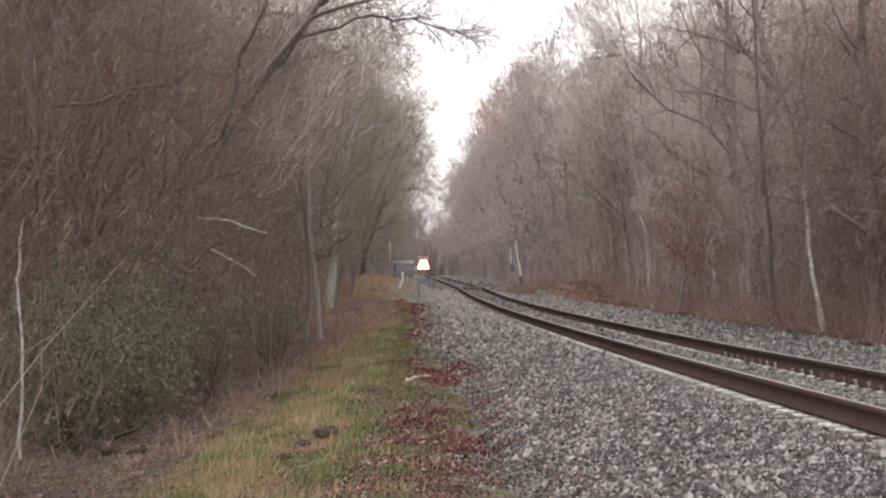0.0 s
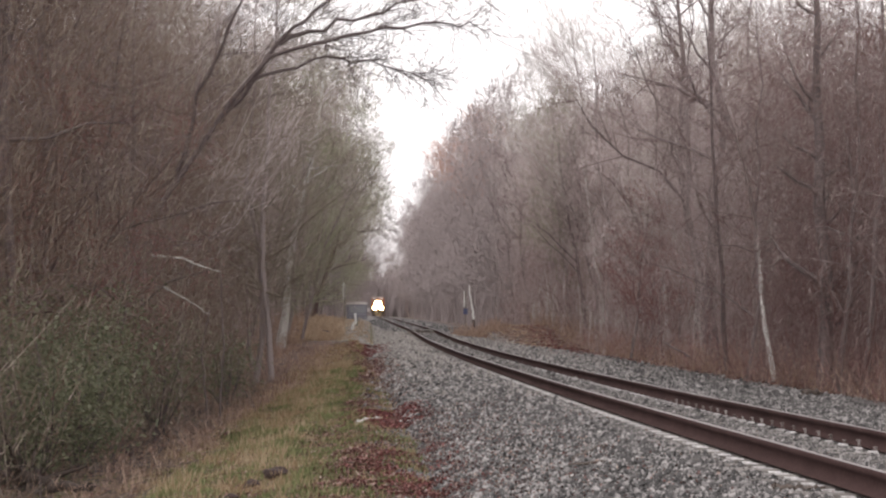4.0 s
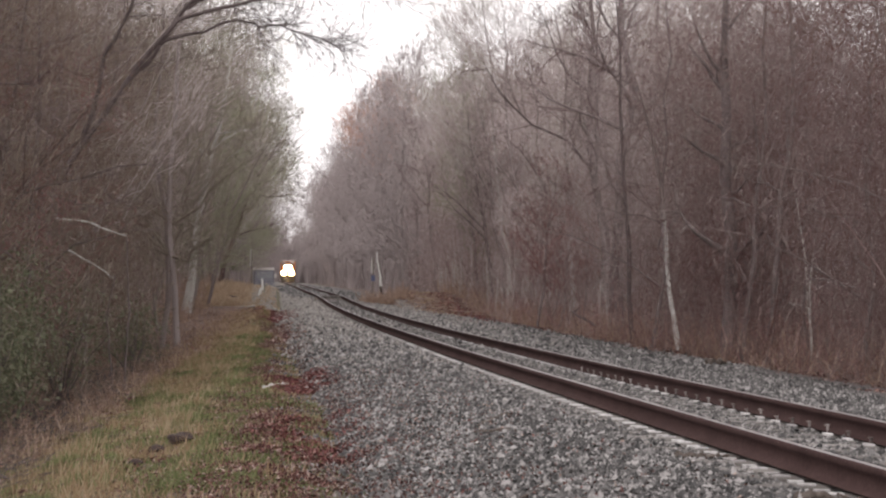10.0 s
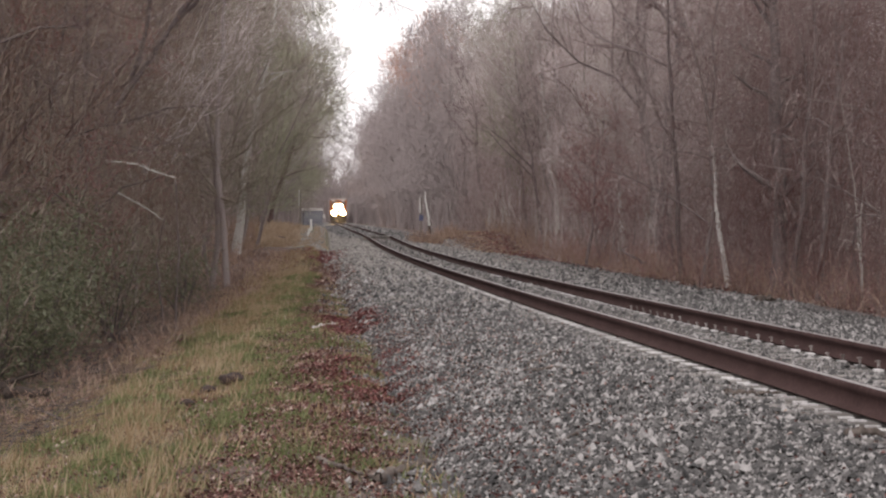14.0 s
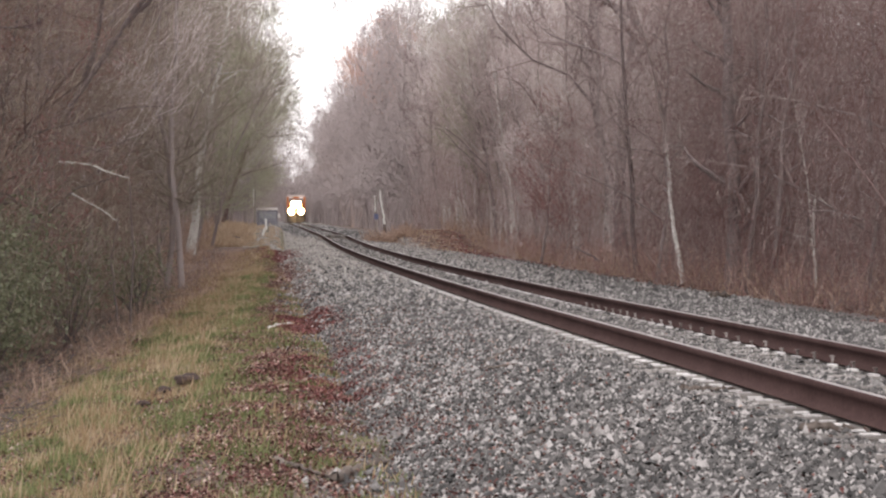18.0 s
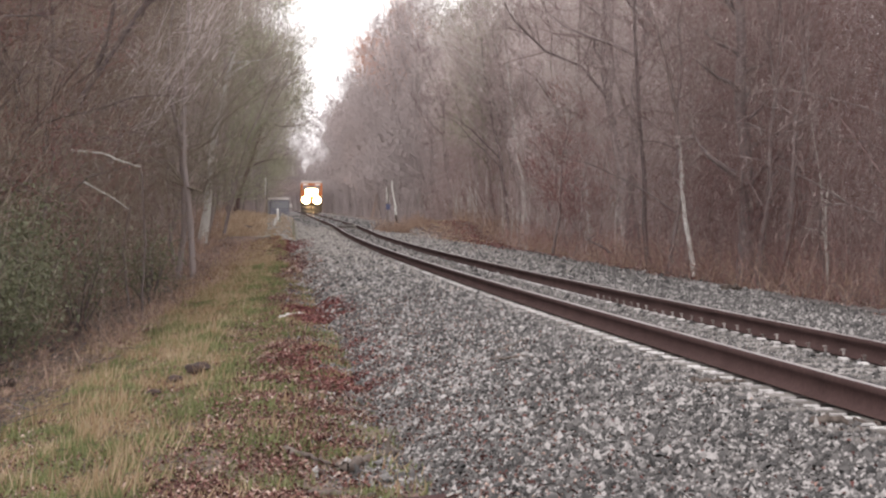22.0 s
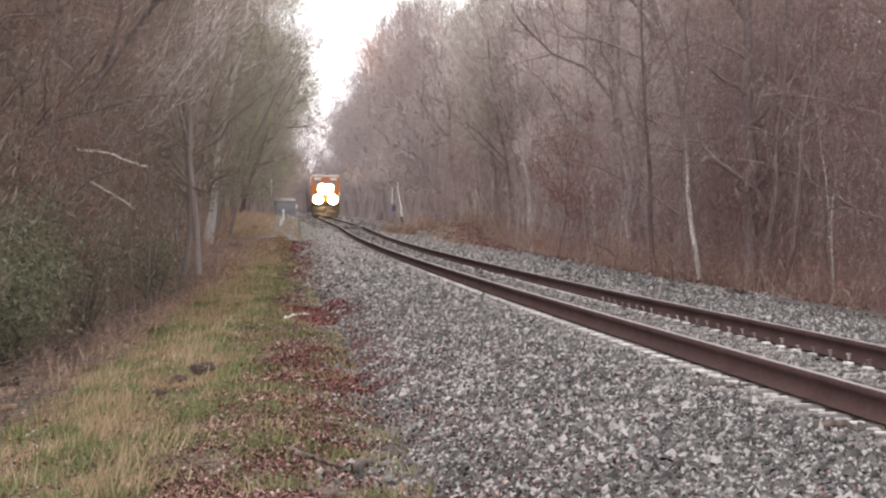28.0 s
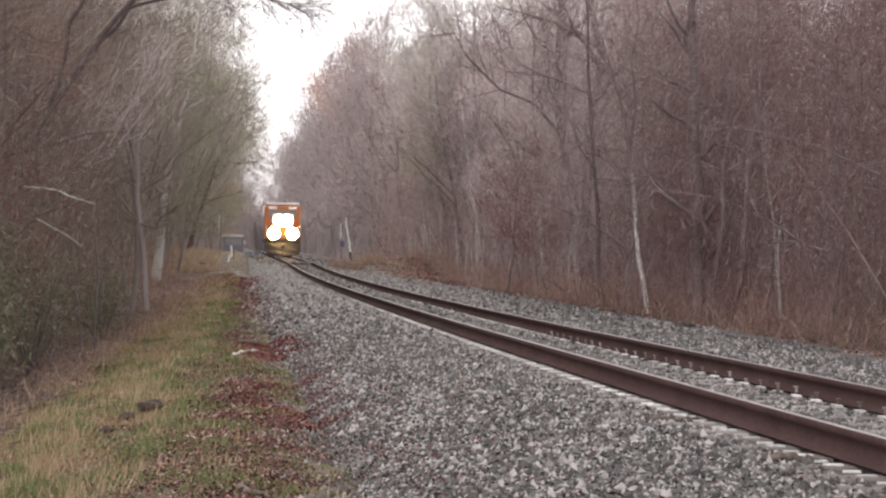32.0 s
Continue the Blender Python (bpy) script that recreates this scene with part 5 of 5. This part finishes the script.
# ---- parked vehicle beside the track ----
def parked_van(m):
    ob = thing("parked_van", "dark blue-grey van with a pale roof parked beyond the crossing", "van", m)
    part("body", boxed(-0.95, 0.95, -2.3, 2.3, 0.4, 2.05, bevel=0.12), M_CAR, ob)
    part("bonnet", boxed(-0.88, 0.88, -3.0, -2.302, 0.42, 1.15, bevel=0.1), M_CAR, ob)
    part("roof", boxed(-0.93, 0.93, -2.28, 2.25, 2.052, 2.26, bevel=0.05), M_ROOF, ob, "pale roof")
    part("windscreen", boxed(-0.8, 0.8, -2.315, -2.303, 1.25, 1.9, bevel=0.003), M_CARGLASS, ob)
    part("bumper", boxed(-0.9, 0.9, -3.1, -3.003, 0.4, 0.58, bevel=0.03), M_BLACK, ob)
    part("mirror", boxed(0.97, 1.2, -2.25, -2.1, 1.35, 1.7, bevel=0.03), M_ROOF, ob)
    for s in (-1, 1):
        part("headlamp", boxed(s * 0.72 - 0.12, s * 0.72 + 0.12, -3.02, -3.002, 0.75, 0.92, bevel=0.008), M_CARGLASS, ob)
        for yy in (-2.1, 1.5):
            wheel = part("wheel", rodded(0.36, 0.22, pose(s * 0.86, yy, 0.36, 0, 90, 0), seg=20), M_BLACK, ob)
            part("rim", rodded(0.2, 0.02, pose(s * 0.975, yy, 0.36, 0, 90, 0)), M_ROOF, wheel)
    return ob


parked_van(pose(-0.5, 186, float(ground_z(-0.5, 186)), 0, 0, 3))

# ---- locomotive ----
def dome(r, m):
    """A lamp glass swollen to stand in for glare, its open side against the housing."""
    bm = bmesh.new()
    bmesh.ops.create_uvsphere(bm, u_segments=16, v_segments=8, radius=r)
    bmesh.ops.delete(bm, geom=[v for v in bm.verts if v.co.z < -0.01 * r], context="VERTS")
    bmesh.ops.transform(bm, matrix=m @ Matrix.Diagonal((1, 1, 0.8, 1)), verts=bm.verts)
    return bm


def locomotive():
    """Nose towards -y; origin between the leading wheels' rails."""
    ob = thing("locomotive", "orange diesel freight locomotive with its lights on", "locomotive")
    part("underframe", boxed(-1.5, 1.5, 0.25, 21.5, 1.15, 1.5, bevel=0.03), M_BLACK, ob)
    part("fuel_tank", boxed(-1.35, 1.35, 7.5, 14.5, 0.35, 1.14, bevel=0.12), M_BLACK, ob)
    bm = bmesh.new()
    v = [bm.verts.new(p) for p in ((-1.45, 0.25, 1.15), (1.45, 0.25, 1.15), (1.45, 0.25, 0.5), (-1.45, 0.25, 0.5), (0, -0.35, 0.5), (0, -0.15, 1.15), (-1.35, 0.2, 0.12), (1.35, 0.2, 0.12), (0, -0.55, 0.12))]
    for f in ((0, 5, 4, 3), (5, 1, 2, 4), (3, 4, 8, 6), (4, 2, 7, 8), (0, 1, 5), (6, 8, 7), (0, 3, 2, 1), (3, 6, 7, 2)):
        bm.faces.new([v[i] for i in f])
    part("snow_plough", bm, M_BLACK, ob)
    part("front_deck", boxed(-1.5, 1.5, 0.0, 1.3, 1.52, 1.62, bevel=0.02), M_BLACK, ob)
    part("coupler", boxed(-0.15, 0.15, -0.75, 0.24, 0.75, 1.05, bevel=0.05), M_BLACK, ob)
    nose = part("nose", boxed(-0.95, 0.95, 1.3, 2.6, 1.63, 3.2, bevel=0.14), M_ORANGE, ob)
    part("nose_door", boxed(-0.75, -0.15, 1.27, 1.296, 1.75, 2.8, bevel=0.01), M_ORANGE, nose)
    cab = part("cab", boxed(-1.53, 1.53, 2.62, 5.2, 1.55, 4.35, bevel=0.12), M_ORANGE, ob)
    part("cab_roof", boxed(-1.45, 1.45, 2.58, 5.2, 4.37, 4.62, bevel=0.1), M_ROOF, ob, "pale cab roof")
    for x0, x1 in ((-1.2, -0.55), (-0.45, 0.45), (0.55, 1.2)):
        part("windscreen", boxed(x0, x1, 2.585, 2.612, 3.3, 4.0, bevel=0.008), M_CARGLASS, cab)
    for s in (-1, 1):
        part("number_board", boxed(s * 0.85 - 0.35, s * 0.85 + 0.35, 2.55, 2.61, 4.06, 4.28, bevel=0.01), M_WHITE, cab)
        part("side_window", boxed(s * 1.54 - 0.008, s * 1.54 + 0.008, 3.2, 4.6, 3.2, 3.9, bevel=0.004), M_GLASS, cab)
        part("steps", boxed(s * 1.3 - 0.2, s * 1.3 + 0.2, 0.3, 0.7, 0.4, 1.13, bevel=0.02), M_BLACK, ob)
        rail = part("handrail", rodded(0.025, 1.1, pose(s * 1.4, 0.1, 2.15)), M_ROOF, ob)
        part("post", rodded(0.02, 19.0, pose(s * 1.45, 11.5, 2.55, 90)), M_ROOF, rail)
        # real lamps, but glass and housing are oversized to give the glare shape
        lamp = part("ditch_light", rodded(0.54, 0.2, pose(s * 0.78, 0.0, 1.95, 90), seg=20), M_BLACK, ob)
        part("lens", dome(0.52, pose(s * 0.78, -0.102, 1.95, 90)), M_LAMP, lamp, "bright warm lamp lens swollen to the size of its glare", smooth=True)
    # headlight glasses likewise enlarged into the outline of their glare
    head = part("headlight", boxed(-0.88, 0.88, 1.1, 1.28, 2.5, 3.65, bevel=0.08), M_ROOF, ob)
    for s in (-1, 1):
        part("lens", dome(0.5, pose(s * 0.32, 1.098, 3.05, 90)), M_LAMP, head, "bright warm lamp lens swollen to the size of its glare", smooth=True)
    part("grab_iron", rodded(0.02, 2.0, pose(0, 0.05, 2.5, 0, 90)), M_ROOF, ob)
    hood = part("long_hood", boxed(-1.0, 1.0, 5.22, 21.2, 1.52, 4.3, bevel=0.15), M_ORANGE, ob)
    part("radiator", boxed(-1.5, 1.5, 17.0, 20.5, 3.6, 4.6, bevel=0.12), M_ROOF, ob)
    part("exhaust_stack", boxed(-0.35, 0.35, 10.5, 11.6, 4.31, 4.55, bevel=0.04), M_BLACK, ob)
    part("horn", rodded(0.06, 0.5, pose(0.2, 4.2, 4.7, 90), 0.1), M_BLACK, ob)
    for y0 in (2.2, 15.0):
        bogie = part("bogie", boxed(-1.2, 1.2, y0, y0 + 4.3, 0.45, 0.9, bevel=0.06), M_BLACK, ob)
        for k in range(3):
            for s in (-1, 1):
                part("wheel", rodded(0.53, 0.13, pose(s * 0.76, y0 + 0.35 + 1.8 * k, 0.53, 0, 90, 0), seg=24), M_RAIL, bogie)
    return ob


loco = locomotive()

# ---- birds ----
def bird(span, label, group):
    ob = thing("bird", label, "bird", group=group)
    k = span / 0.4
    bm = bmesh.new()
    bmesh.ops.create_uvsphere(bm, u_segments=8, v_segments=6, radius=1, matrix=Matrix.Diagonal((0.05 * k, 0.11 * k, 0.05 * k, 1)))
    bmesh.ops.create_uvsphere(bm, u_segments=6, v_segments=5, radius=0.028 * k, matrix=Matrix.Translation((0, -0.11 * k, 0.015 * k)))
    bmesh.ops.create_cone(bm, cap_ends=True, segments=5, radius1=0.01 * k, radius2=0.001, depth=0.04 * k, matrix=pose(0, -0.15 * k, 0.015 * k, 90))
    part("body", bm, M_BIRD, ob)
    bm = bmesh.new()
    box(bm, -0.03 * k, 0.03 * k, 0.08 * k, 0.17 * k, -0.004 * k, 0.004 * k)
    part("tail", bm, M_BIRD, ob)
    wings = []
    for s in (-1, 1):
        bm = bmesh.new()
        lo = [(0, -0.07), (0.1, -0.09), (0.2, -0.02), (0.13, 0.07), (0, 0.07)]
        tops = [bm.verts.new((s * x * k, y * k, 0.012 * k)) for x, y in lo]
        bots = [bm.verts.new((s * x * k, y * k, -0.012 * k)) for x, y in lo]
        bm.faces.new(tops), bm.faces.new(bots[::-1])
        for i in range(5):
            j = (i + 1) % 5
            bm.faces.new((tops[i], bots[i], bots[j], tops[j]))
        wings.append(part("wing", bm, M_BIRD, ob))
    return ob, wings


# ---- what moves ----
flock = [bird(0.46, "small black bird in a flock taking wing", "flock of birds") for i in range(64)]
loner = bird(0.85, "dark bird crossing above the line", "")


def fly(ob, wings, rows, beats, seed):
    """rows: seconds and places. beats: the stretch in which the wings beat."""
    g = random.Random(seed)
    keyed = []
    for i, (t, p) in enumerate(rows):
        q, o = rows[min(i + 1, len(rows) - 1)][1], rows[max(i - 1, 0)][1]
        d = Vector(q) - Vector(o)
        yaw = math.degrees(math.atan2(d.x, -d.y)) if d.length > 1e-6 else 0.0
        keyed.append((t, pose(*p, -35 if beats[0] < t < beats[1] else 0, 0, max(-80.0, min(80.0, yaw)))))
    walk(ob, keyed)
    for s, wing in zip((-1, 1), wings):
        r = [(0.0, pose(0, 0, 0, 0, -20 * s))]
        t, k = beats[0] + g.uniform(0, 0.1), 0
        while t < beats[1]:
            r.append((t, pose(0, 0, 0, 0, s * (-52 if k % 2 else 34))))
            t, k = t + 0.1, k + 1
        r.append((32.0, pose(0, 0, 0, 0, -20 * s)))
        walk(wing, r)


def flights():
    g = random.Random(5)
    for i, (ob, wings) in enumerate(flock):
        # they break from the wood beyond the crossing, climb over the line and pass high overhead
        late = g.uniform(-0.2, 0.3)
        side = g.random() < 0.65
        y0 = g.uniform(134, 166)
        x0, x1 = g.uniform(-4.0, 8.0), g.uniform(-3.0, 13.0)
        xr = x0 + (g.uniform(9, 13) if side else -g.uniform(8, 11))
        rest = (xr, y0 + 10, float(ground_z(xr, y0 + 10)) + 0.04)
        v = g.uniform(0.85, 1.15)
        xm = x0 + (x1 - x0) * 0.5
        rows = [(0.0, rest), (22.95 + late, rest), (23.4 + late, ((xr + x0) / 2, y0 + 4, 2.4)), (23.75 + late, (x0, y0, 4.4 * v)),
                (24.3 + late, (xm, y0 - 5, 7.3 * v)), (24.9 + late, (x1, y0 - 10, 10.4 * v)), (25.5 + late, (x1 + 0.6, y0 - 16, 13.6 * v)),
                (26.3 + late, (x1 + 2, y0 - 28, 23.0)), (27.4, (x1 + 4, y0 - 48, 42.0)), (32.0, (x1 + 30, y0 - 170, 110.0))]
        fly(ob, wings, rows, (23.2, 27.0), i)
    ob, wings = loner
    fly(ob, wings, [(0.0, (16, 150, float(ground_z(16, 150)) + 0.08)), (17.4, (16, 150, float(ground_z(16, 150)) + 0.08)), (18.4, (13.2, 132, 10.5)), (18.6, (10.6, 128, 11.8)), (18.8, (8.8, 124, 13.2)), (19.0, (7.0, 120, 14.4)), (19.3, (4.4, 114, 16.6)), (20.5, (-8, 92, 28)), (32.0, (-120, 20, 60))], (17.9, 20.4), 99)


def loco_y(t):
    return 163.0 + 10.7 * (32.0 - t)


def motions():
    rows = []
    for i in range(33):
        t = float(i)
        y = loco_y(t)
        dx = float(centre(y + 8) - centre(y - 8)) / 16
        rows.append((t, pose(float(centre(y)), y, float(rail_z(y)) + 0.003, math.degrees(float(rail_z(y + 15) - rail_z(y + 2)) / 13), 0, -math.degrees(dx))))
    walk(loco, rows)
    flights()


motions()
